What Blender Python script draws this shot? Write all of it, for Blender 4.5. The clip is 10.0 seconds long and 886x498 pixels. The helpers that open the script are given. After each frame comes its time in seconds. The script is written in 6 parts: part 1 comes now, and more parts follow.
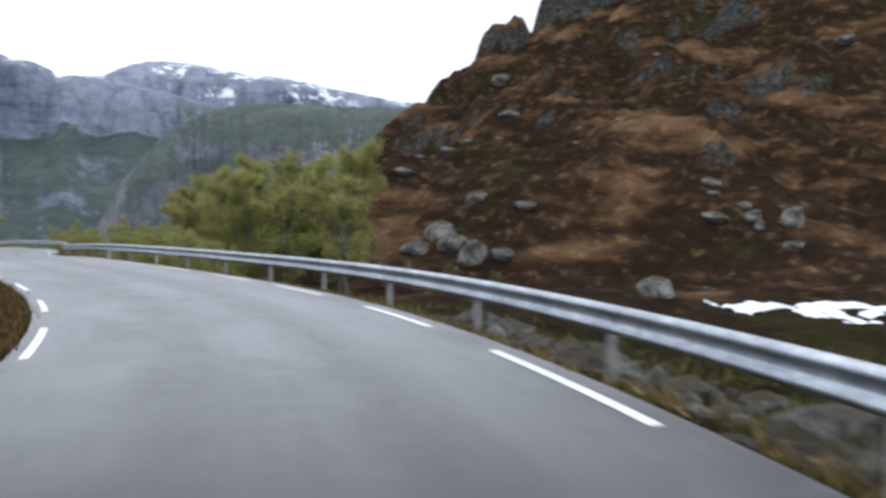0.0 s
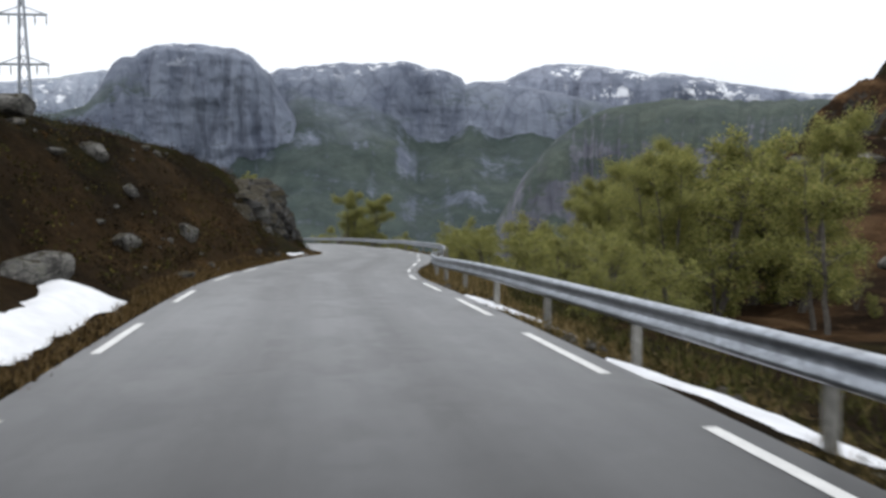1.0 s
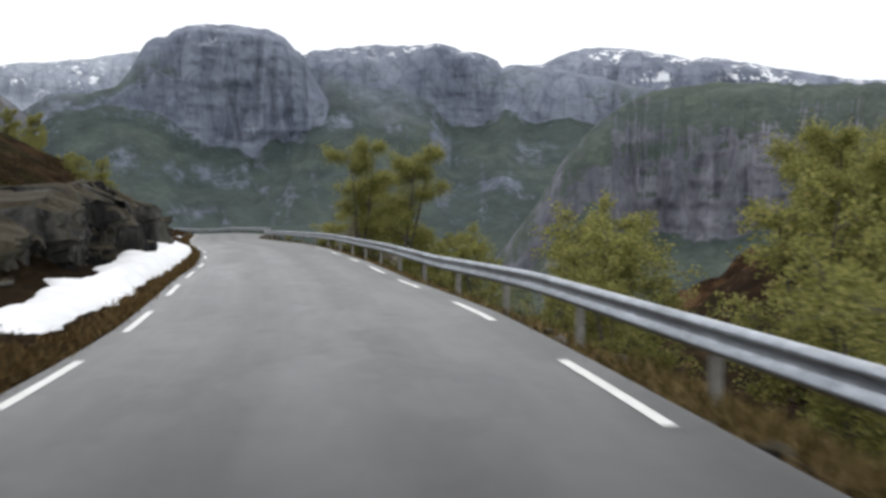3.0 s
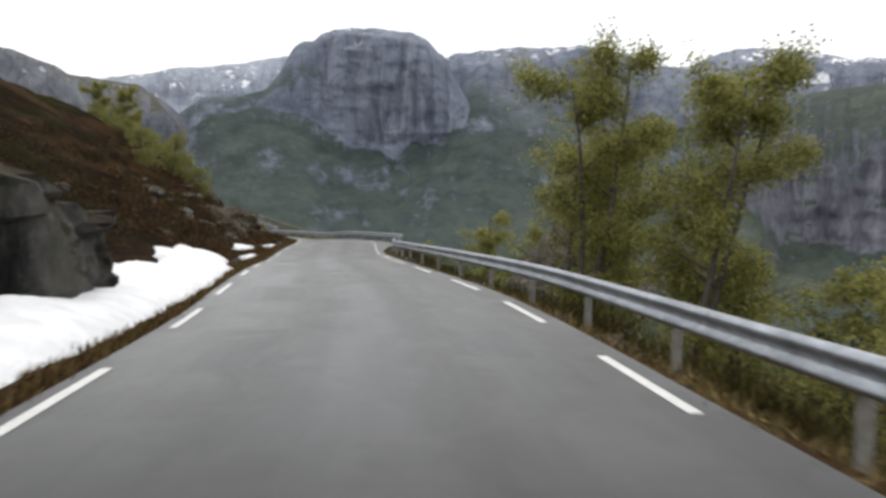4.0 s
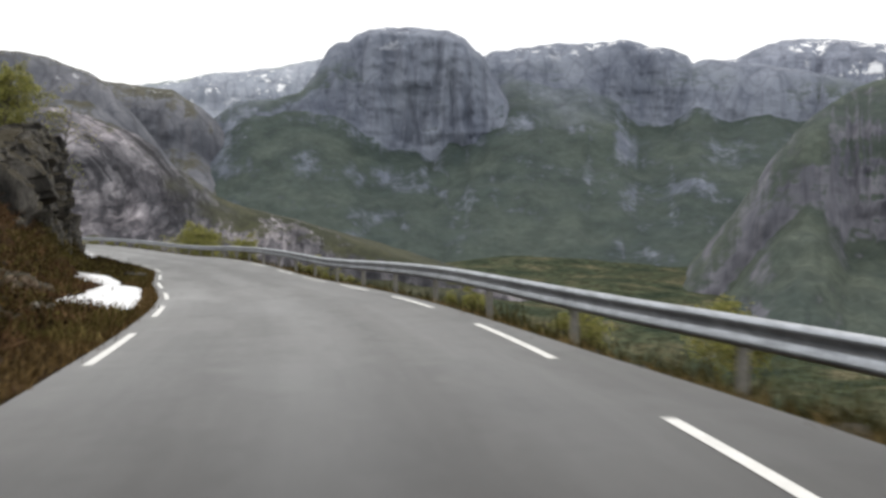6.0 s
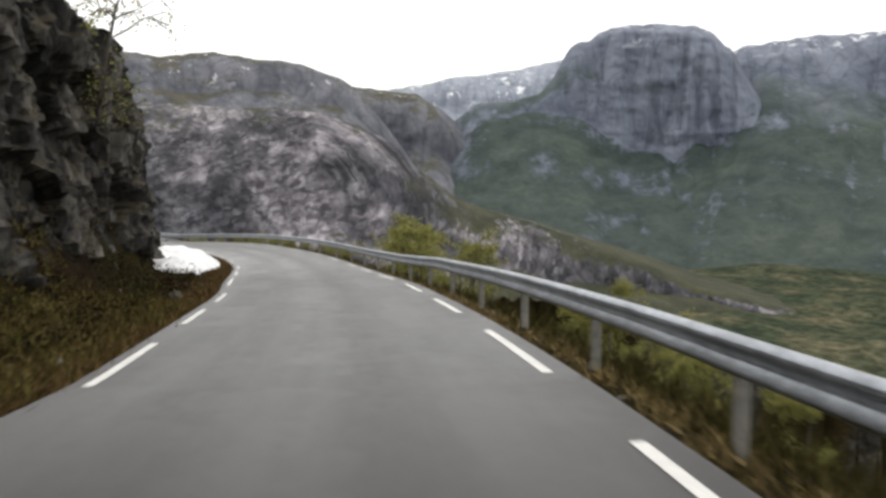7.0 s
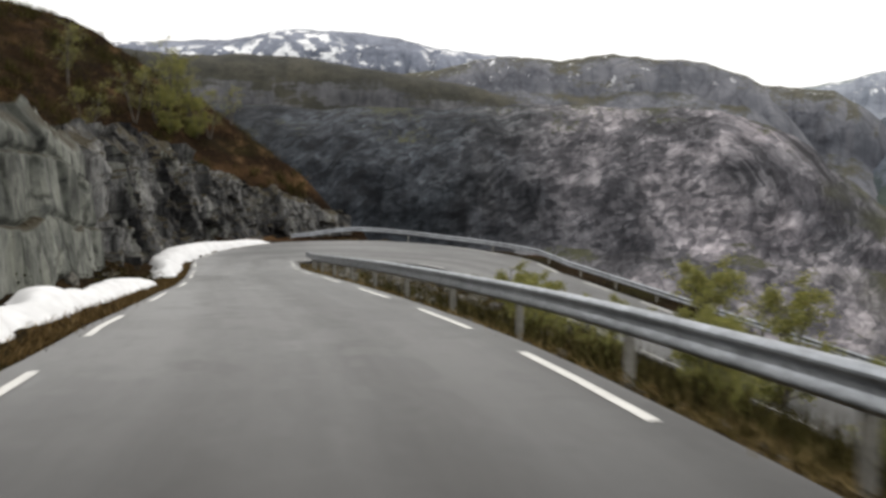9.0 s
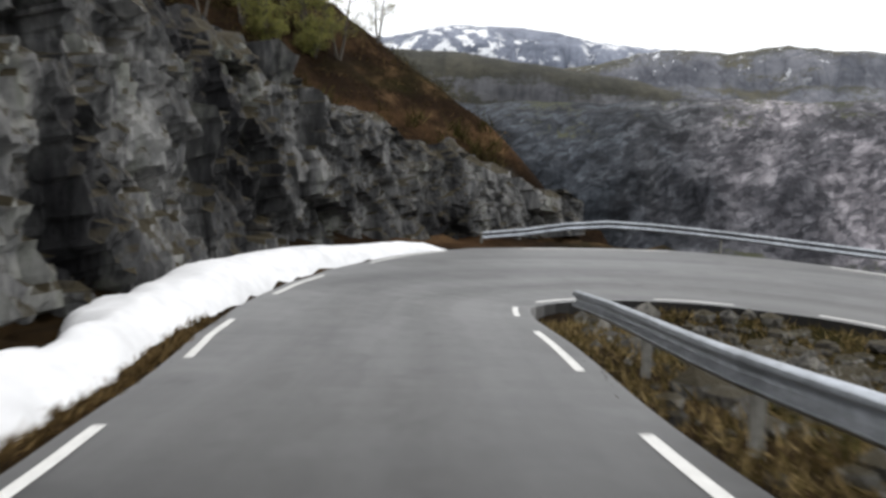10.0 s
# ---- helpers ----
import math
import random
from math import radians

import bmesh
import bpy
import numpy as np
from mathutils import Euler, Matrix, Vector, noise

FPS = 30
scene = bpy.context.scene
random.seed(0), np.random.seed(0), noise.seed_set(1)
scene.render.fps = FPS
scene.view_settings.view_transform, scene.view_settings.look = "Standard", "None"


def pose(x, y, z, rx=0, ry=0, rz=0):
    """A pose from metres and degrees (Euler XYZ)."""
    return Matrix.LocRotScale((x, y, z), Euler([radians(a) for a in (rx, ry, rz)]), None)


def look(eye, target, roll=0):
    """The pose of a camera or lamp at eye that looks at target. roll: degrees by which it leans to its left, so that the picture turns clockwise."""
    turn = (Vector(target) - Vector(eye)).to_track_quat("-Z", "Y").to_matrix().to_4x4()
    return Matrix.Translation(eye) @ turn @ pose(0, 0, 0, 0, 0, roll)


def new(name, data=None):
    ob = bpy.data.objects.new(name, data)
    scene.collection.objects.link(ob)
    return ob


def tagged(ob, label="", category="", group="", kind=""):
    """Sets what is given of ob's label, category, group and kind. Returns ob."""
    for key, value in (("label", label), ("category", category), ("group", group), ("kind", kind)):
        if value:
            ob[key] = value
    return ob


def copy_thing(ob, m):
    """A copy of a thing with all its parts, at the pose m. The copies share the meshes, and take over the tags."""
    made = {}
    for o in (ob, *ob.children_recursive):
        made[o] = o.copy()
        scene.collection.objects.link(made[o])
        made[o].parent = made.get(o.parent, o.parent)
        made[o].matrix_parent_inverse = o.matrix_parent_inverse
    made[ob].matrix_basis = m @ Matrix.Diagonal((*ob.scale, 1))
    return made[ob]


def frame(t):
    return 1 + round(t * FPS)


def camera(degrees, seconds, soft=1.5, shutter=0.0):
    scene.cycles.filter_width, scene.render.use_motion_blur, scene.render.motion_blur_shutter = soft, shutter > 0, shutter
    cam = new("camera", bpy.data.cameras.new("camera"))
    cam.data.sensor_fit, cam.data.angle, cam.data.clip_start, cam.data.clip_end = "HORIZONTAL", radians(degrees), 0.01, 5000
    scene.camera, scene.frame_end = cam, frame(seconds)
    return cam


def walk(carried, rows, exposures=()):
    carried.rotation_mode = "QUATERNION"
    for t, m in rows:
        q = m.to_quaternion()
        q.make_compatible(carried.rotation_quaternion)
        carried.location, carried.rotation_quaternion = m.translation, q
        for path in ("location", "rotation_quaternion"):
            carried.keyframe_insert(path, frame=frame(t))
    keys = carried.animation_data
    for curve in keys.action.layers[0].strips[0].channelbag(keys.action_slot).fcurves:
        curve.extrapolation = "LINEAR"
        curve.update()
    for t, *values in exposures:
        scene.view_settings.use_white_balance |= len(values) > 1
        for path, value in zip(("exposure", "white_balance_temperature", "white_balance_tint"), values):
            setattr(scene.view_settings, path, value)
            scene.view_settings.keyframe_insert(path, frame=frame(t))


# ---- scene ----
cam = camera(51.97, 10.0, soft=3.0, shutter=0.15)
PATH = [
    (0.00, pose(-0.284, 17.082, 0.727, 85.477, 0.298, 7.810)),
    (0.25, pose(-2.548, 23.867, 0.395, 85.855, 0.172, 16.861)),
    (0.50, pose(-5.477, 29.861, 0.086, 85.838, 0.269, 23.685)),
    (0.75, pose(-8.844, 35.354, -0.224, 85.433, 0.302, 28.833)),
    (1.00, pose(-12.532, 40.451, -0.512, 85.619, 0.533, 32.022)),
    (1.25, pose(-16.177, 45.192, -0.759, 85.437, 1.035, 33.819)),
    (1.50, pose(-20.131, 50.087, -1.019, 85.099, 0.993, 33.528)),
    (1.75, pose(-24.102, 55.412, -1.330, 84.949, 1.117, 33.396)),
    (2.00, pose(-28.193, 60.843, -1.732, 84.570, 1.345, 32.577)),
    (2.20, pose(-31.278, 65.038, -2.068, 84.226, 2.196, 31.223)),
    (2.40, pose(-34.400, 69.539, -2.376, 84.458, 2.082, 29.312)),
    (2.60, pose(-37.605, 74.438, -2.686, 84.644, 2.486, 29.407)),
    (2.80, pose(-41.077, 79.413, -3.005, 84.657, 1.128, 31.682)),
    (3.00, pose(-44.858, 84.219, -3.364, 84.755, -0.017, 34.108)),
    (3.15, pose(-47.788, 87.680, -3.637, 84.929, -0.514, 35.258)),
    (3.30, pose(-50.705, 91.018, -3.893, 85.043, -1.199, 36.793)),
    (3.50, pose(-54.713, 95.253, -4.217, 85.228, -1.069, 39.700)),
    (3.75, pose(-60.048, 100.343, -4.622, 85.244, 0.494, 42.049)),
    (4.00, pose(-65.408, 105.468, -5.029, 84.953, -0.632, 42.805)),
    (4.25, pose(-70.939, 110.602, -5.450, 85.114, -0.357, 42.975)),
    (4.50, pose(-76.507, 115.821, -5.871, 85.048, -0.418, 44.626)),
    (4.75, pose(-82.394, 121.137, -6.322, 85.010, -0.786, 47.076)),
    (5.00, pose(-88.713, 126.170, -6.836, 85.329, -1.177, 46.954)),
    (5.20, pose(-93.685, 130.367, -7.274, 84.770, -1.786, 46.654)),
    (5.40, pose(-98.493, 134.376, -7.679, 84.912, -2.239, 45.746)),
    (5.60, pose(-103.120, 138.180, -8.038, 85.211, -0.965, 44.416)),
    (5.80, pose(-107.668, 141.961, -8.334, 85.299, 0.057, 43.529)),
    (6.00, pose(-112.311, 145.798, -8.619, 85.087, 0.428, 45.113)),
    (6.15, pose(-115.993, 148.694, -8.861, 84.878, 0.684, 47.691)),
    (6.30, pose(-119.942, 151.618, -9.152, 84.711, 0.925, 50.708)),
    (6.50, pose(-125.575, 155.476, -9.627, 84.836, 0.343, 54.005)),
    (6.75, pose(-132.950, 160.118, -10.330, 84.5, -0.1, 57.566)),
    (7.00, pose(-140.598, 164.100, -10.967, 85.364, 0.323, 59.898)),
    (7.25, pose(-148.396, 167.535, -11.445, 85.459, -0.752, 62.669)),
    (7.50, pose(-156.146, 170.592, -11.937, 85.365, -1.072, 65.421)),
    (7.75, pose(-164.140, 173.723, -12.513, 85.62, -1.2, 66.094)),
    (8.00, pose(-172.074, 176.592, -13.027, 85.801, 0.825, 68.358)),
    (8.25, pose(-179.933, 178.947, -13.476, 86.13, 1.25, 69.6)),
    (8.50, pose(-187.429, 180.974, -13.808, 86.209, 0.277, 73.573)),
    (8.75, pose(-194.951, 182.057, -14.015, 85.95, 0.25, 80.051)),
    (9.00, pose(-202.912, 182.410, -14.223, 85.735, -0.234, 84.283)),
    (9.25, pose(-211.415, 182.258, -14.562, 85.65, 0.647, 89.95)),
    (9.50, pose(-220.127, 181.393, -15.051, 85.299, 0.195, 94.663)),
    (9.75, pose(-228.618, 179.946, -15.597, 84.798, -0.880, 95.287)),
    (10.00, pose(-236.756, 178.711, -16.147, 85.485, -0.963, 93.923)),
]
EXPOSURES = [(0.0, 0.38, 6050, 10), (0.5, 0.14, 6250, 10), (1.0, 0.02, 6500, 10), (2.0, 0.12, 6550, 10), (3.5, 0.1, 6750, 10), (5.0, 0.16, 6950, 10), (7.0, 0.22, 7100, 10), (7.5, 0.16, 7150, 10), (8.0, 0.0, 7150, 10), (8.5, 0.08, 7250, 10), (9.0, 0.1, 7200, 10), (9.5, 0.3, 7000, 10), (10.0, 0.24, 6800, 10)]
walk(cam, PATH, EXPOSURES)

# the road: heading in degrees, grade and bank every 4 m
HEADING = [
    -10.48, -5.04, 0.37, 5.73, 11.01, 16.16, 21.11, 25.46, 29.37, 33.02, 36.01, 38.39,
    40.22, 40.84, 40.66, 40.50, 40.21, 38.96, 36.53, 33.71, 31.39, 30.97, 32.38, 34.87,
    37.49, 39.49, 40.87, 42.39, 44.18, 45.39, 46.16, 46.31, 46.42, 46.63, 47.05, 47.96,
    49.63, 51.63, 52.65, 52.65, 52.09, 51.40, 50.40, 49.38, 48.35, 47.41, 47.07, 47.95,
    50.00, 52.67, 55.28, 57.41, 59.32, 61.12, 62.67, 63.64, 64.32, 65.04, 65.93, 66.97,
    67.73, 67.90, 68.69, 70.13, 71.52, 72.20, 72.82, 74.01, 76.90, 80.91, 84.31, 86.96,
    89.12, 91.38, 93.81, 96.22, 98.27, 99.50, 99.72, 99.52, 99.22, 98.45, 96.58, 93.06,
]
GRADE = [
    -0.0481, -0.0481, -0.0480, -0.0478, -0.0474, -0.0466, -0.0459, -0.0460, -0.0475, -0.0484, -0.0468, -0.0428,
    -0.0400, -0.0401, -0.0420, -0.0459, -0.0528, -0.0600, -0.0630, -0.0595, -0.0545, -0.0526, -0.0545, -0.0581,
    -0.0609, -0.0613, -0.0593, -0.0566, -0.0546, -0.0543, -0.0547, -0.0552, -0.0557, -0.0557, -0.0554, -0.0553,
    -0.0559, -0.0582, -0.0620, -0.0657, -0.0686, -0.0699, -0.0672, -0.0609, -0.0536, -0.0480, -0.0459, -0.0474,
    -0.0515, -0.0575, -0.0644, -0.0720, -0.0798, -0.0837, -0.0806, -0.0717, -0.0615, -0.0560, -0.0552, -0.0583,
    -0.0643, -0.0689, -0.0666, -0.0607, -0.0570, -0.0565, -0.0533, -0.0463, -0.0367, -0.0283, -0.0237, -0.0242,
    -0.0295, -0.0371, -0.0458, -0.0540, -0.0602, -0.0634, -0.0656, -0.0668, -0.0677, -0.0678, -0.0642, -0.0546,
]
BANK = [
    0.11, 0.15, 0.26, 0.18, 0.19, 0.33, 0.58, 0.97, 1.34, 2.10, 2.13, 2.56,
    0.81, -0.05, -1.08, 0.59, -0.56, -0.33, -0.65, -0.53, -1.32, -2.02, -1.33, -0.11,
    0.19, 0.70, 0.03, -0.22, 0.41, -0.65, -1.13, -1.56, 0.28, 0.29, -0.09, -0.49,
    -0.77, 0.42, 0.51, -0.54, -1.16, -1.31,
]

# ---------------------------------------------------------------- light
world = bpy.data.worlds.new("overcast_sky")
scene.world = world
world.use_nodes = True
wn, wl = world.node_tree.nodes, world.node_tree.links
sky = wn.new("ShaderNodeTexSky")
sky.sky_type = "NISHITA"
sky.sun_disc = False
sky.sun_elevation = radians(52)
sky.sun_rotation = radians(200)
sky.air_density, sky.dust_density, sky.ozone_density = 1.0, 4.0, 1.0
coord = wn.new("ShaderNodeTexCoord")
cloud = wn.new("ShaderNodeTexNoise")
cloud.inputs["Scale"].default_value = 2.2
cloud.inputs["Detail"].default_value = 6
wl.new(coord.outputs["Generated"], cloud.inputs["Vector"])
veil = wn.new("ShaderNodeValToRGB")
veil.color_ramp.elements[0].position, veil.color_ramp.elements[0].color = 0.25, (8.2, 8.7, 9.6, 1)
veil.color_ramp.elements[1].position, veil.color_ramp.elements[1].color = 0.75, (10.6, 10.9, 11.3, 1)
wl.new(cloud.outputs["Fac"], veil.inputs["Fac"])
blend = wn.new("ShaderNodeMixRGB")
blend.inputs["Fac"].default_value = 0.9
wl.new(sky.outputs["Color"], blend.inputs["Color1"])
wl.new(veil.outputs["Color"], blend.inputs["Color2"])
wn["Background"].inputs["Strength"].default_value = 0.12
wl.new(blend.outputs["Color"], wn["Background"].inputs["Color"])

sun = new("sun", bpy.data.lights.new("sun", "SUN"))
sun.data.energy = 0.8
sun.data.angle = radians(25)
sun.data.color = (1.0, 0.96, 0.9)
sun.matrix_world = look((0, 0, 300), (110, -160, 0))


# ---------------------------------------------------------------- arithmetic
rng = np.random.default_rng(7)
PERM = rng.permutation(4096)
VALUE = rng.random(4096) * 2 - 1


def lattice(i, j, k):
    return VALUE[PERM[(PERM[(PERM[i & 4095] + j) & 4095] + k) & 4095]]


def noise3(x, y, z):
    """Smooth value noise between -1 and 1 for arrays of places."""
    x, y, z = np.broadcast_arrays(np.asarray(x, float), np.asarray(y, float), np.asarray(z, float))
    i, j, k = (np.floor(a).astype(int) for a in (x, y, z))
    fx, fy, fz = x - i, y - j, z - k
    fx, fy, fz = (a * a * (3 - 2 * a) for a in (fx, fy, fz))
    total = 0
    for a in (0, 1):
        for b in (0, 1):
            for c in (0, 1):
                total = total + lattice(i + a, j + b, k + c) * (fx if a else 1 - fx) * (fy if b else 1 - fy) * (fz if c else 1 - fz)
    return total


def fbm(x, y, z=0.0, octaves=4, gain=0.5):
    total, amount = 0, 1.0
    for n in range(octaves):
        total = total + amount * noise3(x * 2 ** n + 17.3 * n, y * 2 ** n - 9.1 * n, np.asarray(z, float) * 2 ** n + 5.7 * n)
        amount *= gain
    return total


def ridged(x, y, z=0.0, octaves=4):
    total, amount = 0, 1.0
    for n in range(octaves):
        total = total + amount * (1 - 2 * np.abs(noise3(x * 2 ** n + 31.3 * n, y * 2 ** n + 7.7 * n, np.asarray(z, float) * 2 ** n)))
        amount *= 0.5
    return total


def smooth(a, b, x):
    q = np.clip((np.asarray(x, float) - a) / (b - a), 0, 1)
    return q * q * (3 - 2 * q)


# ---------------------------------------------------------------- the road's line
S_FIRST, S_LAST, S_STEP = -70.0, 402.0, 1.0
RS = np.arange(S_FIRST, S_LAST + S_STEP, S_STEP)
knots = -16 + 4.0 * np.arange(len(HEADING))
HAIR = 324.0
line_s = [-70, -40] + list(knots) + [HAIR - 2, HAIR + 2, HAIR + 22, HAIR + 27, HAIR + 130]
line_h = [-34, -28] + HEADING + [97, 89, -64, -76, -72]
RH = np.radians(np.interp(RS, line_s, line_h))
RG = np.interp(RS, list(knots) + [HAIR, HAIR + 10, HAIR + 22, HAIR + 130], GRADE + [-0.035, -0.025, -0.06, -0.11])
RB = np.radians(np.interp(RS, list(knots[::2]) + [HAIR - 4, HAIR + 4, HAIR + 16, HAIR + 26], BANK + [0.5, 4.0, 4.5, 1.0]))
mid_h = (RH[1:] + RH[:-1]) / 2
first = int(round((-16 - S_FIRST) / S_STEP))
RX = np.concatenate([[0], np.cumsum(-np.sin(mid_h) * S_STEP)])
RY = np.concatenate([[0], np.cumsum(np.cos(mid_h) * S_STEP)])
RZ = np.concatenate([[0], np.cumsum((RG[1:] + RG[:-1]) / 2 * S_STEP)])
RX, RY, RZ = RX - RX[first], RY - RY[first], RZ - RZ[first]

HALF = 2.6


def bump(s, middle, width):
    return np.exp(-((np.asarray(s, float) - middle) / width) ** 2)


LEFT_S_LINE = [-70, 16, 50, 54, 58, 65, 76, 108, 114, 132, 140, 147, 152, 159, 166, 199, 207, 212, 217, 226, 231, 237, 248, 255, 262, 277, 287, 292, 296, 301, 308, 313, 316, 320, 326, 328, 330.5, 332.3, 334, 338, 343, 350]
LEFT_U_LINE = [2.62, 2.6, 2.75, 2.66, 2.62, 2.78, 2.67, 2.65, 2.58, 2.9, 2.75, 2.6, 2.43, 2.5, 2.6, 2.47, 2.58, 2.35, 2.05, 2.15, 2.22, 2.45, 2.3, 2.48, 2.55, 2.6, 2.65, 2.35, 2.1, 1.7, 1.55, 1.7, 1.9, 2.3, 2.3, 2.5, 3.5, 4.7, 5.6, 6.0, 4.2, 2.7]


def left_half(s):
    return np.interp(s, LEFT_S_LINE, LEFT_U_LINE)


def right_half(s):
    return HALF + 0 * np.asarray(s, float)


def right_edge(s):
    return right_half(s) + 0.3 + 0.5 * bump(s, 76, 8.0) + 1.1 * bump(s, 175, 8.0)


def left_edge(s):
    return left_half(s) + 0.22 + 0.45 * bump(s, 272, 9.0)


def on_road(s, u, up=0.0):
    """The place u metres to the left of the road's middle at s metres along it, up metres above the surface."""
    s, u = np.broadcast_arrays(np.asarray(s, float), np.asarray(u, float))
    x, y, z = (np.interp(s, RS, a) for a in (RX, RY, RZ))
    h, b = np.interp(s, RS, RH), np.interp(s, RS, RB)
    return np.stack([x - np.cos(h) * u, y - np.sin(h) * u, z + b * u + up], -1)


# ---------------------------------------------------------------- mesh helpers
def mesh_object(name, verts, faces, material, parent=None, label="", flat=False):
    data = bpy.data.meshes.new(name)
    data.from_pydata([tuple(map(float, p)) for p in verts], [], [tuple(map(int, q)) for q in faces])
    data.materials.append(material)
    if not flat:
        data.polygons.foreach_set("use_smooth", np.ones(len(data.polygons), bool))
    data.update()
    ob = new(name, data)
    if parent:
        ob.parent = parent
    return tagged(ob, label) if label else ob


def sheet_faces(rows, cols):
    a = np.arange(rows * cols).reshape(rows, cols)
    return np.stack([a[:-1, :-1], a[:-1, 1:], a[1:, 1:], a[1:, :-1]], -1).reshape(-1, 4)


def sheet(name, grid, material, parent=None, label="", flat=False):
    rows, cols = grid.shape[:2]
    return mesh_object(name, grid.reshape(-1, 3), sheet_faces(rows, cols), material, parent, label, flat)


def part(name, bm, material, parent, label=""):
    data = bpy.data.meshes.new(name)
    bm.to_mesh(data)
    bm.free()
    data.materials.append(material)
    ob = new(name, data)
    ob.parent = parent
    return tagged(ob, label) if label else ob


# ---------------------------------------------------------------- materials
def node_material(name):
    m = bpy.data.materials.new(name)
    m.use_nodes = True
    return m, m.node_tree.nodes, m.node_tree.links, m.node_tree.nodes["Principled BSDF"]


def ramp(nodes, stops):
    r = nodes.new("ShaderNodeValToRGB")
    els = r.color_ramp.elements
    while len(els) < len(stops):
        els.new(0.5)
    for e, (p, c) in zip(els, stops):
        e.position, e.color = p, (*c, 1) if len(c) == 3 else c
    return r


def noise_node(nodes, links, vector, scale, detail=5, rough=0.6):
    n = nodes.new("ShaderNodeTexNoise")
    n.inputs["Scale"].default_value, n.inputs["Detail"].default_value, n.inputs["Roughness"].default_value = scale, detail, rough
    links.new(vector, n.inputs["Vector"])
    return n


def mix(nodes, links, fac, a, b, kind="MIX"):
    m = nodes.new("ShaderNodeMixRGB")
    m.blend_type = kind
    for socket, value in zip(("Fac", "Color1", "Color2"), (fac, a, b)):
        if isinstance(value, (int, float)):
            m.inputs[socket].default_value = value
        elif isinstance(value, tuple):
            m.inputs[socket].default_value = (*value, 1)
        else:
            links.new(value, m.inputs[socket])
    return m.outputs["Color"]


def relief(nodes, links, shader, height, strength, distance):
    b = nodes.new("ShaderNodeBump")
    b.inputs["Strength"].default_value, b.inputs["Distance"].default_value = strength, distance
    links.new(height, b.inputs["Height"])
    links.new(b.outputs["Normal"], shader.inputs["Normal"])


def plain(name, color, rough=0.7, metal=0.0, grain=30.0, spread=0.25, bump=0.15, depth=0.01):
    """One material with colour that varies at two scales and a fine relief."""
    m, n, l, s = node_material(name)
    tc = n.new("ShaderNodeTexCoord").outputs["Object"]
    fine, wide = noise_node(n, l, tc, grain, 6), noise_node(n, l, tc, grain / 9, 4)
    dark, light = tuple(c * (1 - spread) for c in color), tuple(min(1, c * (1 + spread)) for c in color)
    r1 = ramp(n, [(0.3, dark), (0.7, light)])
    l.new(fine.outputs["Fac"], r1.inputs["Fac"])
    r2 = ramp(n, [(0.3, (1 - spread,) * 3), (0.7, (1.0,) * 3)])
    l.new(wide.outputs["Fac"], r2.inputs["Fac"])
    l.new(mix(n, l, 1.0, r1.outputs["Color"], r2.outputs["Color"], "MULTIPLY"), s.inputs["Base Color"])
    s.inputs["Roughness"].default_value, s.inputs["Metallic"].default_value = rough, metal
    relief(n, l, s, fine.outputs["Fac"], bump, depth)
    return m


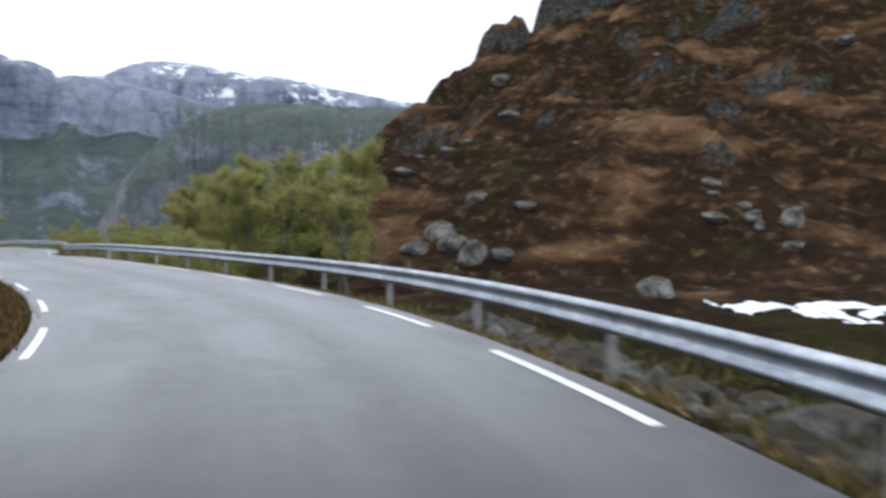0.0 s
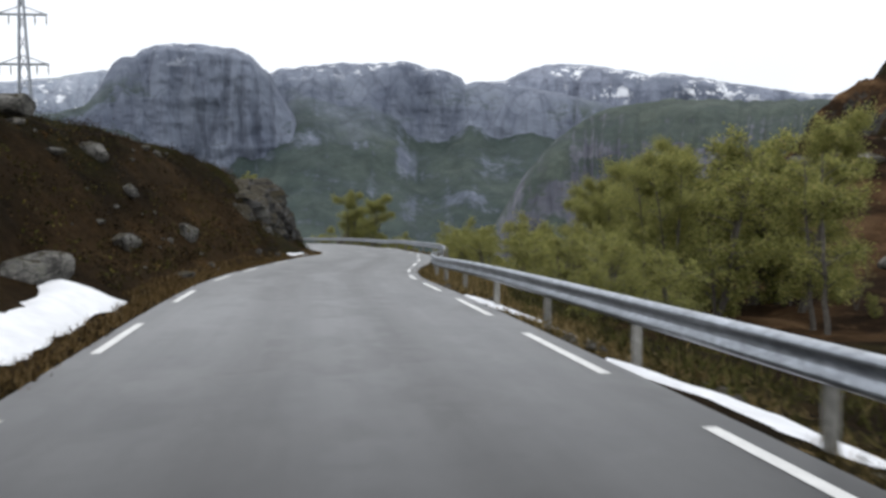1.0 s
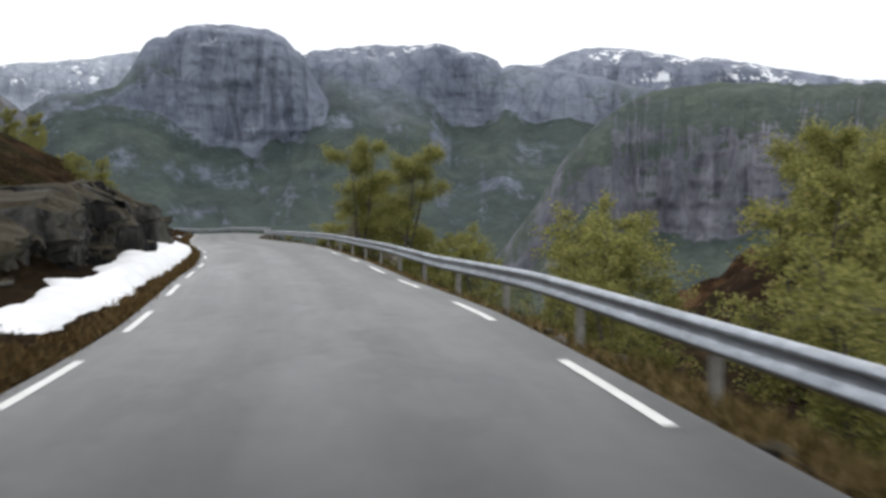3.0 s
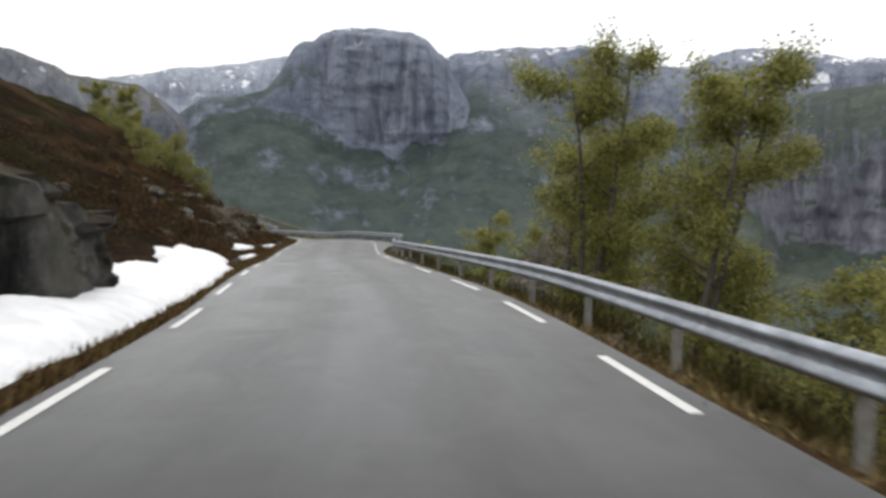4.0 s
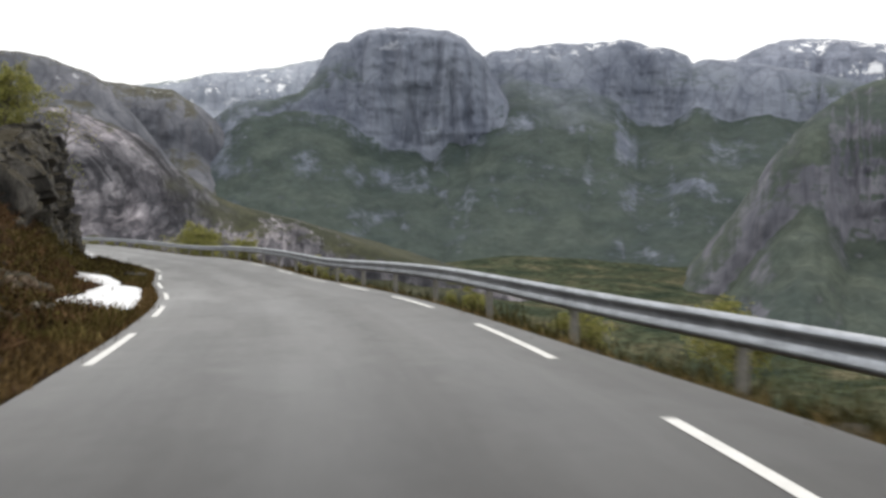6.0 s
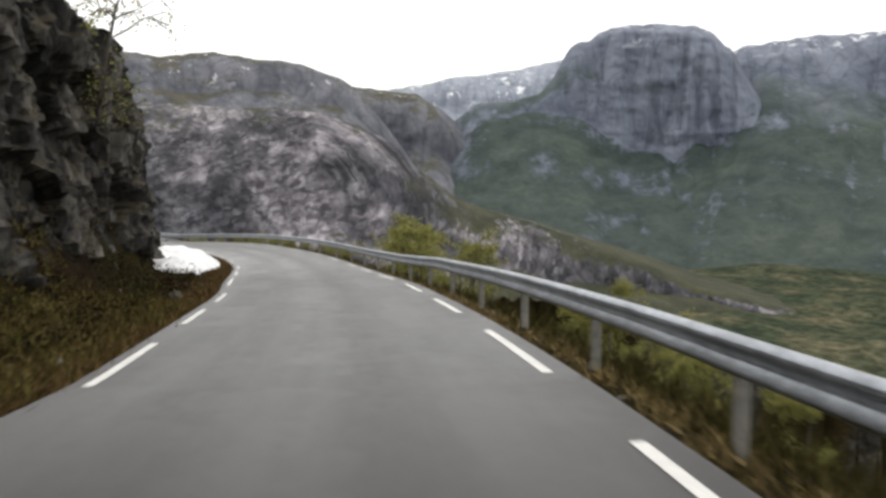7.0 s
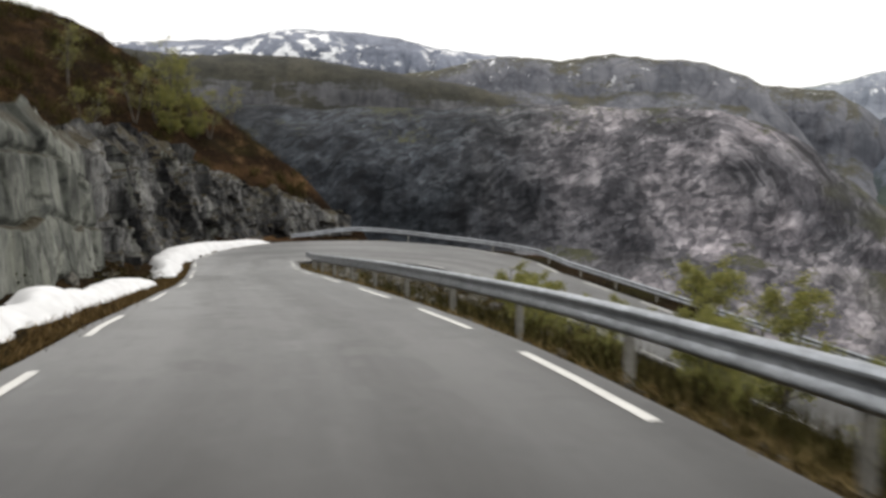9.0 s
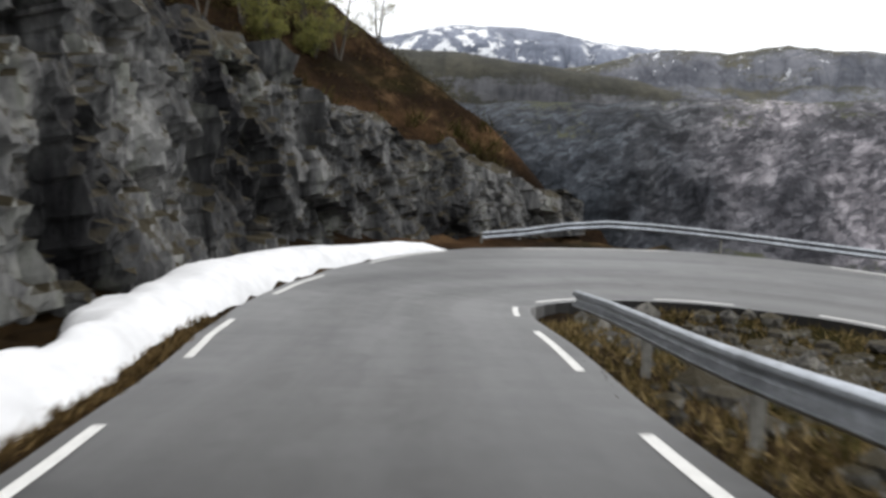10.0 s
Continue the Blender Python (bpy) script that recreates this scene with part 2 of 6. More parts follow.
def rock_material(name, dark, pale, tint, scale=1.0, streak=1.0, lichen=(0.2, 0.21, 0.17), wet=0.75, moss=False):
    """Banded rock: folds of pale and dark bands, cracks, lichen and a rough relief."""
    m, n, l, s = node_material(name)
    tc = n.new("ShaderNodeTexCoord").outputs["Object"]
    mp = n.new("ShaderNodeMapping")
    mp.inputs["Scale"].default_value = (scale, scale, scale / streak)
    l.new(tc, mp.inputs["Vector"])
    v = mp.outputs["Vector"]
    big, small, blot = noise_node(n, l, v, 0.45, 8, 0.65), noise_node(n, l, v, 3.5, 8, 0.7), noise_node(n, l, v, 0.9, 5)
    vor = n.new("ShaderNodeTexVoronoi")
    vor.feature = "DISTANCE_TO_EDGE"
    vor.inputs["Scale"].default_value = 0.8
    warp = mix(n, l, 0.35, v, small.outputs["Color"], "ADD")
    l.new(warp, vor.inputs["Vector"])
    base = ramp(n, [(0.4, dark), (0.49, tint), (0.6, pale)])
    l.new(big.outputs["Fac"], base.inputs["Fac"])
    fine = ramp(n, [(0.35, (0.45, 0.45, 0.47)), (0.62, (1.15, 1.12, 1.1))])
    l.new(small.outputs["Fac"], fine.inputs["Fac"])
    col = mix(n, l, 1.0, base.outputs["Color"], fine.outputs["Color"], "MULTIPLY")
    crack = ramp(n, [(0.0, (0.25, 0.25, 0.25)), (0.06, (1, 1, 1))])
    l.new(vor.outputs["Distance"], crack.inputs["Fac"])
    col = mix(n, l, 0.8, col, crack.outputs["Color"], "MULTIPLY")
    spots = ramp(n, [(0.56, (0, 0, 0)), (0.66, (1, 1, 1))])
    l.new(blot.outputs["Fac"], spots.inputs["Fac"])
    f = n.new("ShaderNodeMath")
    f.operation = "MULTIPLY"
    f.inputs[1].default_value = 0.55
    l.new(spots.outputs["Color"], f.inputs[0])
    col = mix(n, l, f.outputs[0], col, lichen)
    facing = n.new("ShaderNodeSeparateXYZ")
    l.new(n.new("ShaderNodeNewGeometry").outputs["Normal"], facing.inputs[0])
    ledge = n.new("ShaderNodeMath")
    ledge.operation = "MULTIPLY_ADD"
    l.new(blot.outputs["Fac"], ledge.inputs[0])
    ledge.inputs[1].default_value = 0.9
    l.new(facing.outputs["Z"], ledge.inputs[2])
    grown = ramp(n, [(0.95, (0, 0, 0)), (1.0, (1, 1, 1))])
    grown.color_ramp.elements[0].position, grown.color_ramp.elements[1].position = (0.72, 0.95) if moss else (0.99, 1.0)
    half = n.new("ShaderNodeMath")
    half.operation = "MULTIPLY"
    half.inputs[1].default_value = 0.8
    l.new(ledge.outputs[0], half.inputs[0])
    l.new(half.outputs[0], grown.inputs["Fac"])
    l.new(mix(n, l, grown.outputs["Color"], col, (0.04, 0.032, 0.016)), s.inputs["Base Color"])
    s.inputs["Roughness"].default_value = wet
    s.inputs["Specular IOR Level"].default_value = 0.25
    h = mix(n, l, 0.5, small.outputs["Fac"], crack.outputs["Color"], "MULTIPLY")
    relief(n, l, s, h, 0.9, 0.16 / max(scale, 0.8))
    return m


def mountain_material(name, rock_dark, rock_pale, green, green2, snow_from, snow_amount, scale, grass_slope=(0.45, 0.75), green_to=1e6, uneven=120, folds=False):
    """Jointed rock where it is steep, green where it is gentler, old snow in hollows high up."""
    m, n, l, s = node_material(name)
    geo = n.new("ShaderNodeNewGeometry")
    pos = geo.outputs["Position"]

    def maths(op, a, b, c=None):
        k = n.new("ShaderNodeMath")
        k.operation = op
        for i, value in enumerate((a, b, c)):
            if value is None:
                continue
            if isinstance(value, (int, float)):
                k.inputs[i].default_value = value
            else:
                l.new(value, k.inputs[i])
        return k.outputs[0]

    def stepped(value, a, b):
        k = n.new("ShaderNodeMapRange")
        k.interpolation_type = "SMOOTHSTEP"
        k.inputs["From Min"].default_value, k.inputs["From Max"].default_value = a, b
        l.new(value, k.inputs["Value"])
        return k.outputs["Result"]

    def stretched(x, y, z, turn=(0, 0, 0)):
        k = n.new("ShaderNodeMapping")
        k.inputs["Scale"].default_value = (x, y, z)
        k.inputs["Rotation"].default_value = turn
        l.new(pos, k.inputs["Vector"])
        return k.outputs["Vector"]

    def along(x, y, z):
        k = n.new("ShaderNodeVectorMath")
        k.operation = "DOT_PRODUCT"
        l.new(pos, k.inputs[0])
        k.inputs[1].default_value = (x, y, z)
        return k.outputs["Value"]

    sep_n, sep_p = n.new("ShaderNodeSeparateXYZ"), n.new("ShaderNodeSeparateXYZ")
    l.new(geo.outputs["Normal"], sep_n.inputs[0])
    l.new(pos, sep_p.inputs[0])
    joints = noise_node(n, l, stretched(scale, scale, scale * 0.22), 1.0, 7, 0.62)
    broad = noise_node(n, l, stretched(scale * 0.22, scale * 0.22, scale * 0.16, (0.35, 0.2, 0)), 1.0, 4, 0.55)
    shelves = noise_node(n, l, stretched(scale * 0.35, scale * 0.35, scale * 0.8, (0.3, 0.35, 0)), 1.0, 6, 0.65)
    wide, fine = noise_node(n, l, pos, scale * 0.35, 5), noise_node(n, l, pos, scale * 4, 6, 0.7)
    tone = maths("ADD", maths("MULTIPLY", joints.outputs["Fac"], 0.6), maths("ADD", maths("MULTIPLY", broad.outputs["Fac"], 0.45), -0.03))
    rock = ramp(n, [(0.4, rock_dark), (0.62, rock_pale)])
    l.new(tone, rock.inputs["Fac"])
    col = rock.outputs["Color"]
    grey = ramp(n, [(0.36, (0.72, 0.72, 0.75)), (0.5, (1, 1, 1))])
    l.new(shelves.outputs["Fac"], grey.inputs["Fac"])
    col = mix(n, l, 0.4, col, grey.outputs["Color"], "MULTIPLY")
    for size, long, depth in ((0.5, 0.22, 0.4), (1.4, 0.25, 0.4)):
        # long upright cracks
        vor = n.new("ShaderNodeTexVoronoi")
        vor.feature = "DISTANCE_TO_EDGE"
        vor.inputs["Scale"].default_value = 1.0
        l.new(mix(n, l, 0.3, stretched(scale * size, scale * size, scale * size * long, (0.12, 0.1, 0)), joints.outputs["Color"], "ADD"), vor.inputs["Vector"])
        crack = ramp(n, [(0.0, (0.42, 0.42, 0.45)), (0.07, (1, 1, 1))])
        l.new(vor.outputs["Distance"], crack.inputs["Fac"])
        col = mix(n, l, depth, col, crack.outputs["Color"], "MULTIPLY")
    tail = None
    if folds:
        # beds bent round a fold at one end of the hill, dipping away from it along the rest
        turned = n.new("ShaderNodeCombineXYZ")
        bend = noise_node(n, l, pos, 0.011, 4, 0.55)
        east = maths("SUBTRACT", along(0.26, 0.966, 0.0), 285.0)
        height = maths("ADD", sep_p.outputs["Z"], 12.0)
        across = maths("MULTIPLY", maths("SUBTRACT", height, maths("MULTIPLY", maths("MINIMUM", east, 0.0), 0.4)), 1.25)
        beyond = maths("MAXIMUM", east, 0.0)
        ring = maths("SQRT", maths("ADD", maths("MULTIPLY", across, across), maths("MULTIPLY", beyond, beyond)), 0.0)
        l.new(maths("MULTIPLY", maths("ADD", east, maths("MULTIPLY", height, 0.6)), 0.02), turned.inputs["X"])
        l.new(maths("ADD", maths("MULTIPLY", ring, 0.036), maths("MULTIPLY", bend.outputs["Fac"], 2.2)), turned.inputs["Y"])
        wave = noise_node(n, l, turned.outputs["Vector"], 1.0, 2, 0.5)
        wave.inputs["Distortion"].default_value = 0.4
        chips = noise_node(n, l, stretched(0.024, 0.024, 0.036, (0.5, 0.3, 0.2)), 1.0, 9, 0.66)
        slabs = n.new("ShaderNodeTexVoronoi")
        slabs.inputs["Scale"].default_value = 4.0
        l.new(mix(n, l, 0.12, turned.outputs["Vector"], chips.outputs["Color"], "ADD"), slabs.inputs["Vector"])
        cell = n.new("ShaderNodeSeparateColor")
        l.new(slabs.outputs["Color"], cell.inputs[0])
        both = maths("ADD", maths("MULTIPLY", wave.outputs["Fac"], 0.2), maths("MULTIPLY", chips.outputs["Fac"], 0.66))
        both = maths("ADD", both, maths("MULTIPLY", maths("SUBTRACT", cell.outputs[0], 0.2), 0.3))
        beds = ramp(n, [(0.4, (0.42, 0.42, 0.44)), (0.5, (0.72, 0.7, 0.72)), (0.58, (1.05, 1.02, 1.03)), (0.68, (1.5, 1.46, 1.45))])
        l.new(both, beds.inputs["Fac"])
        col = mix(n, l, 0.92, col, beds.outputs["Color"], "MULTIPLY")
        edge = n.new("ShaderNodeTexVoronoi")
        edge.feature = "DISTANCE_TO_EDGE"
        edge.inputs["Scale"].default_value = 2.2
        l.new(mix(n, l, 0.2, turned.outputs["Vector"], chips.outputs["Color"], "ADD"), edge.inputs["Vector"])
        split = ramp(n, [(0.0, (0.35, 0.35, 0.37)), (0.06, (1, 1, 1))])
        l.new(edge.outputs["Distance"], split.inputs["Fac"])
        col = mix(n, l, 0.6, col, split.outputs["Color"], "MULTIPLY")
        # one pale bed can be followed round the fold, with a dark one outside it
        bed = n.new("ShaderNodeMapRange")
        bed.inputs["From Max"].default_value = 200.0
        l.new(maths("ADD", ring, maths("MULTIPLY", maths("SUBTRACT", bend.outputs["Fac"], 0.5), 90.0)), bed.inputs["Value"])
        bow = ramp(n, [(0.3, (1, 1, 1)), (0.38, (0.7, 0.7, 0.72)), (0.43, (1.4, 1.38, 1.38)), (0.54, (1.45, 1.42, 1.42)), (0.59, (0.5, 0.5, 0.53)), (0.68, (0.95, 0.95, 0.95))])
        l.new(bed.outputs["Result"], bow.inputs["Fac"])
        col = mix(n, l, stepped(east, -120, 40), col, mix(n, l, 0.85, col, bow.outputs["Color"], "MULTIPLY"))
        shade = ramp(n, [(0.42, (0.5, 0.52, 0.54)), (0.58, (1.15, 1.12, 1.12))])
        l.new(broad.outputs["Fac"], shade.inputs["Fac"])
        col = mix(n, l, 0.8, col, shade.outputs["Color"], "MULTIPLY")
        # darker and bluer away from the fold, with a ragged edge
        near_fold = stepped(maths("ADD", east, maths("MULTIPLY", maths("SUBTRACT", bend.outputs["Fac"], 0.5), 420.0)), -390, -210)
        dark_tint = n.new("ShaderNodeRGB")
        dark_tint.outputs[0].default_value = (0.42, 0.47, 0.52, 1)
        col = mix(n, l, near_fold, mix(n, l, 1.0, col, dark_tint.outputs[0], "MULTIPLY"), col)
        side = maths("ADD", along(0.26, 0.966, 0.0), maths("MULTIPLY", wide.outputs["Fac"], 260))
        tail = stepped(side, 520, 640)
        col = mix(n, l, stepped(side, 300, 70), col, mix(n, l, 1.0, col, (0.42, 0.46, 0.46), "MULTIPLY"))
    grass = ramp(n, [(0.35, green), (0.65, green2)])
    l.new(wide.outputs["Fac"], grass.inputs["Fac"])
    dots = ramp(n, [(0.35, (0.75, 0.75, 0.75)), (0.65, (1.15, 1.15, 1.15))])
    l.new(fine.outputs["Fac"], dots.inputs["Fac"])
    veg = mix(n, l, 0.9, grass.outputs["Color"], dots.outputs["Color"], "MULTIPLY")
    copse = noise_node(n, l, pos, scale * 1.1, 6, 0.65)
    dark = ramp(n, [(0.4, (0.72, 0.74, 0.76)), (0.58, (1.1, 1.08, 1.06))])
    l.new(copse.outputs["Fac"], dark.inputs["Fac"])
    veg = mix(n, l, 0.85, veg, dark.outputs["Color"], "MULTIPLY")
    tongues = noise_node(n, l, stretched(0.004, 0.004, 0.005, (0.5, 0.3, 0)), 1.0, 5, 0.5)
    slope = maths("ADD", sep_n.outputs["Z"], maths("MULTIPLY", maths("SUBTRACT", wide.outputs["Fac"], 0.5), 0.9))
    slope = maths("ADD", slope, maths("MULTIPLY", maths("SUBTRACT", shelves.outputs["Fac"], 0.5), 1.1))
    slope = maths("ADD", slope, maths("MULTIPLY", maths("SUBTRACT", fine.outputs["Fac"], 0.5), 0.7))
    high = stepped(maths("ADD", sep_p.outputs["Z"], maths("MULTIPLY", maths("SUBTRACT", tongues.outputs["Fac"], 0.5), uneven * 3.0)), green_to + 90, green_to - 90)
    cover = maths("MULTIPLY", stepped(slope, *grass_slope), high)
    if tail is not None:
        cover = maths("MAXIMUM", cover, maths("MULTIPLY", tail, stepped(slope, 0.62, 0.85)))
    col = mix(n, l, cover, col, veg)
    spot = noise_node(n, l, stretched(scale * 2.0, scale * 2.0, scale * 1.5), 1.0, 4, 0.6)
    where = maths("MULTIPLY", stepped(sep_p.outputs["Z"], snow_from, snow_from + 90), stepped(spot.outputs["Fac"], 0.66 - snow_amount, 0.69 - snow_amount))
    where = maths("MULTIPLY", maths("MULTIPLY", where, stepped(slope, 0.05, 0.3)), stepped(maths("ADD", tongues.outputs["Fac"], maths("MULTIPLY", wide.outputs["Fac"], 0.5)), 0.66, 0.78))
    l.new(mix(n, l, where, col, (0.85, 0.87, 0.9)), s.inputs["Base Color"])
    s.inputs["Roughness"].default_value = 0.9
    s.inputs["Specular IOR Level"].default_value = 0.2
    relief(n, l, s, mix(n, l, cover, mix(n, l, 0.25, joints.outputs["Fac"], fine.outputs["Fac"]), fine.outputs["Fac"]), 0.35, 0.1 / scale)
    return m


def asphalt_material():
    """Worn asphalt: fine stone grain, broad pale and dark patches, and hairline cracks."""
    m, n, l, s = node_material("worn_asphalt")
    pos = n.new("ShaderNodeTexCoord").outputs["Object"]
    grain, mid, wide = noise_node(n, l, pos, 90, 4, 0.7), noise_node(n, l, pos, 1.6, 6, 0.65), noise_node(n, l, pos, 0.16, 5, 0.6)
    a = ramp(n, [(0.3, (0.013, 0.013, 0.013)), (0.7, (0.036, 0.035, 0.034))])
    l.new(grain.outputs["Fac"], a.inputs["Fac"])
    b_ = ramp(n, [(0.3, (0.82, 0.82, 0.83)), (0.7, (1.08, 1.08, 1.07))])
    l.new(mid.outputs["Fac"], b_.inputs["Fac"])
    c = ramp(n, [(0.36, (0.62, 0.63, 0.64)), (0.62, (1.3, 1.28, 1.24))])
    l.new(wide.outputs["Fac"], c.inputs["Fac"])
    col = mix(n, l, 1.0, mix(n, l, 1.0, a.outputs["Color"], b_.outputs["Color"], "MULTIPLY"), c.outputs["Color"], "MULTIPLY")
    vor = n.new("ShaderNodeTexVoronoi")
    vor.feature = "DISTANCE_TO_EDGE"
    vor.inputs["Scale"].default_value = 0.35
    l.new(mix(n, l, 0.5, pos, mid.outputs["Color"], "ADD"), vor.inputs["Vector"])
    crack = ramp(n, [(0.0, (0.6, 0.6, 0.6)), (0.008, (1, 1, 1))])
    l.new(vor.outputs["Distance"], crack.inputs["Fac"])
    l.new(mix(n, l, 0.4, col, crack.outputs["Color"], "MULTIPLY"), s.inputs["Base Color"])
    # the wheels keep two tracks smoother than the rest
    lane = n.new("ShaderNodeAttribute")
    lane.attribute_name = "lane"

    def maths(op, x, y):
        k = n.new("ShaderNodeMath")
        k.operation = op
        for i, value in enumerate((x, y)):
            if isinstance(value, (int, float)):
                k.inputs[i].default_value = value
            else:
                l.new(value, k.inputs[i])
        return k.outputs[0]

    drift = maths("ADD", lane.outputs["Fac"], maths("MULTIPLY", wide.outputs["Fac"], 0.9))
    track = maths("ABSOLUTE", maths("SUBTRACT", maths("ABSOLUTE", maths("SUBTRACT", drift, 0.45), 0.0), 0.95), 0.0)
    worn = n.new("ShaderNodeMapRange")
    worn.interpolation_type = "SMOOTHSTEP"
    worn.inputs["From Min"].default_value, worn.inputs["From Max"].default_value = 0.1, 0.7
    worn.inputs["To Min"].default_value, worn.inputs["To Max"].default_value = 0.06, -0.03
    l.new(track, worn.inputs["Value"])
    r = ramp(n, [(0.3, (0.4,) * 3), (0.7, (0.52,) * 3)])
    l.new(wide.outputs["Fac"], r.inputs["Fac"])
    l.new(maths("ADD", r.outputs["Color"], worn.outputs["Result"]), s.inputs["Roughness"])
    s.inputs["Specular IOR Level"].default_value = 0.2
    s.inputs["Sheen Roughness"].default_value = 0.28
    damp = ramp(n, [(0.34, (0.62,) * 3), (0.6, (1.0,) * 3)])
    long_wear = n.new("ShaderNodeCombineXYZ")
    l.new(maths("MULTIPLY", lane.outputs["Fac"], 0.7), long_wear.inputs["X"])
    l.new(maths("MULTIPLY", wide.outputs["Fac"], 4.0), long_wear.inputs["Y"])
    l.new(noise_node(n, l, long_wear.outputs["Vector"], 1.0, 4, 0.6).outputs["Fac"], damp.inputs["Fac"])
    l.new(damp.outputs["Color"], s.inputs["Sheen Weight"])
    relief(n, l, s, grain.outputs["Fac"], 0.04, 0.003)
    return m


ASPHALT = asphalt_material()
PAINT = plain("road_paint", (0.72, 0.72, 0.7), 0.6, 0, 25, 0.15)
STEEL = plain("galvanised_steel", (0.46, 0.49, 0.53), 0.36, 0.9, 16, 0.45, 0.12)
POST = plain("weathered_post", (0.3, 0.29, 0.26), 0.7, 0.2, 12, 0.3)
SNOW = plain("old_snow", (0.84, 0.85, 0.87), 0.6, 0, 2.2, 0.12, 0.4, 0.08)
BARK = plain("birch_bark", (0.13, 0.115, 0.095), 0.8, 0, 8, 0.5)
STONE = rock_material("field_stone", (0.06, 0.056, 0.05), (0.27, 0.262, 0.235), (0.155, 0.15, 0.132), 2.0, 1.0, (0.1, 0.105, 0.07))
CUT_ROCK = rock_material("cut_rock", (0.016, 0.016, 0.018), (0.3, 0.305, 0.3), (0.07, 0.072, 0.073), 0.7, 3.0, moss=True)


def heath_material():
    """Heather, moss and dead grass over soil, bare rock where it is steep, woods far below."""
    m, n, l, s = node_material("brown_heath")
    geo = n.new("ShaderNodeNewGeometry")
    pos = geo.outputs["Position"]
    layed = n.new("ShaderNodeMapping")
    layed.inputs["Scale"].default_value = (1, 1, 3.2)
    l.new(pos, layed.inputs["Vector"])
    wide, mid, fine = noise_node(n, l, layed.outputs["Vector"], 0.05, 6, 0.6), noise_node(n, l, pos, 0.4, 6, 0.7), noise_node(n, l, pos, 6, 6, 0.75)
    a = ramp(n, [(0.3, (0.01, 0.007, 0.005)), (0.47, (0.022, 0.014, 0.009)), (0.56, (0.042, 0.026, 0.015)), (0.66, (0.2, 0.125, 0.07))])
    l.new(mid.outputs["Fac"], a.inputs["Fac"])
    b = ramp(n, [(0.36, (0.03, 0.03, 0.011)), (0.45, (0.016, 0.011, 0.008)), (0.53, (0.035, 0.022, 0.014)), (0.58, (0.11, 0.064, 0.034)), (0.66, (0.23, 0.145, 0.08))])
    l.new(wide.outputs["Fac"], b.inputs["Fac"])
    c = ramp(n, [(0.3, (0.4, 0.4, 0.4)), (0.7, (1.45, 1.4, 1.3))])
    l.new(fine.outputs["Fac"], c.inputs["Fac"])
    sep, face = n.new("ShaderNodeSeparateXYZ"), n.new("ShaderNodeSeparateXYZ")
    l.new(pos, sep.inputs[0])
    l.new(geo.outputs["Normal"], face.inputs[0])

    def stepped(value, low, high):
        k = n.new("ShaderNodeMapRange")
        k.interpolation_type = "SMOOTHSTEP"
        k.inputs["From Min"].default_value, k.inputs["From Max"].default_value = low, high
        l.new(value, k.inputs["Value"])
        return k.outputs["Result"]

    woods, copse = noise_node(n, l, pos, 0.012, 7, 0.65), noise_node(n, l, pos, 0.07, 6, 0.7)
    g = ramp(n, [(0.36, (0.034, 0.048, 0.036)), (0.47, (0.055, 0.07, 0.046)), (0.55, (0.075, 0.082, 0.054)), (0.65, (0.15, 0.14, 0.095))])
    l.new(woods.outputs["Fac"], g.inputs["Fac"])
    g2 = ramp(n, [(0.4, (0.5, 0.52, 0.5)), (0.62, (1.3, 1.3, 1.3))])
    l.new(copse.outputs["Fac"], g2.inputs["Fac"])
    low = mix(n, l, 1.0, g.outputs["Color"], g2.outputs["Color"], "MULTIPLY")
    heath = mix(n, l, 0.5, a.outputs["Color"], b.outputs["Color"])
    a2 = ramp(n, [(0.32, (0.007, 0.005, 0.003)), (0.47, (0.013, 0.009, 0.005)), (0.58, (0.026, 0.018, 0.009)), (0.7, (0.075, 0.045, 0.02))])
    l.new(mid.outputs["Fac"], a2.inputs["Fac"])
    b2 = ramp(n, [(0.42, (0.034, 0.035, 0.01)), (0.5, (0.014, 0.01, 0.006)), (0.62, (0.055, 0.034, 0.016))])
    l.new(wide.outputs["Fac"], b2.inputs["Fac"])
    away = n.new("ShaderNodeVectorMath")
    away.operation = "DISTANCE"
    l.new(pos, away.inputs[0])
    away.inputs[1].default_value = (12, 315, 0)
    # drier grass on the hill across the hollow, dark wet heather elsewhere
    near = n.new("ShaderNodeVectorMath")
    near.operation = "DISTANCE"
    l.new(pos, near.inputs[0])
    near.inputs[1].default_value = (-284, 176, -10)
    wet = n.new("ShaderNodeMath")
    wet.operation = "MULTIPLY"
    l.new(stepped(away.outputs["Value"], 190, 250), wet.inputs[0])
    l.new(stepped(near.outputs["Value"], 14, 34), wet.inputs[1])
    heath = mix(n, l, wet.outputs[0], heath, mix(n, l, 0.5, a2.outputs["Color"], b2.outputs["Color"]))
    stone = ramp(n, [(0.36, (0.014, 0.014, 0.013)), (0.5, (0.045, 0.045, 0.042)), (0.66, (0.14, 0.138, 0.13))])
    l.new(noise_node(n, l, pos, 0.9, 8, 0.75).outputs["Fac"], stone.inputs["Fac"])
    tilt = n.new("ShaderNodeMath")
    tilt.operation = "MULTIPLY_ADD"
    l.new(mid.outputs["Fac"], tilt.inputs[0])
    tilt.inputs[1].default_value = 0.5
    l.new(face.outputs["Z"], tilt.inputs[2])
    heath = mix(n, l, stepped(tilt.outputs[0], 0.84, 0.72), heath, stone.outputs["Color"])
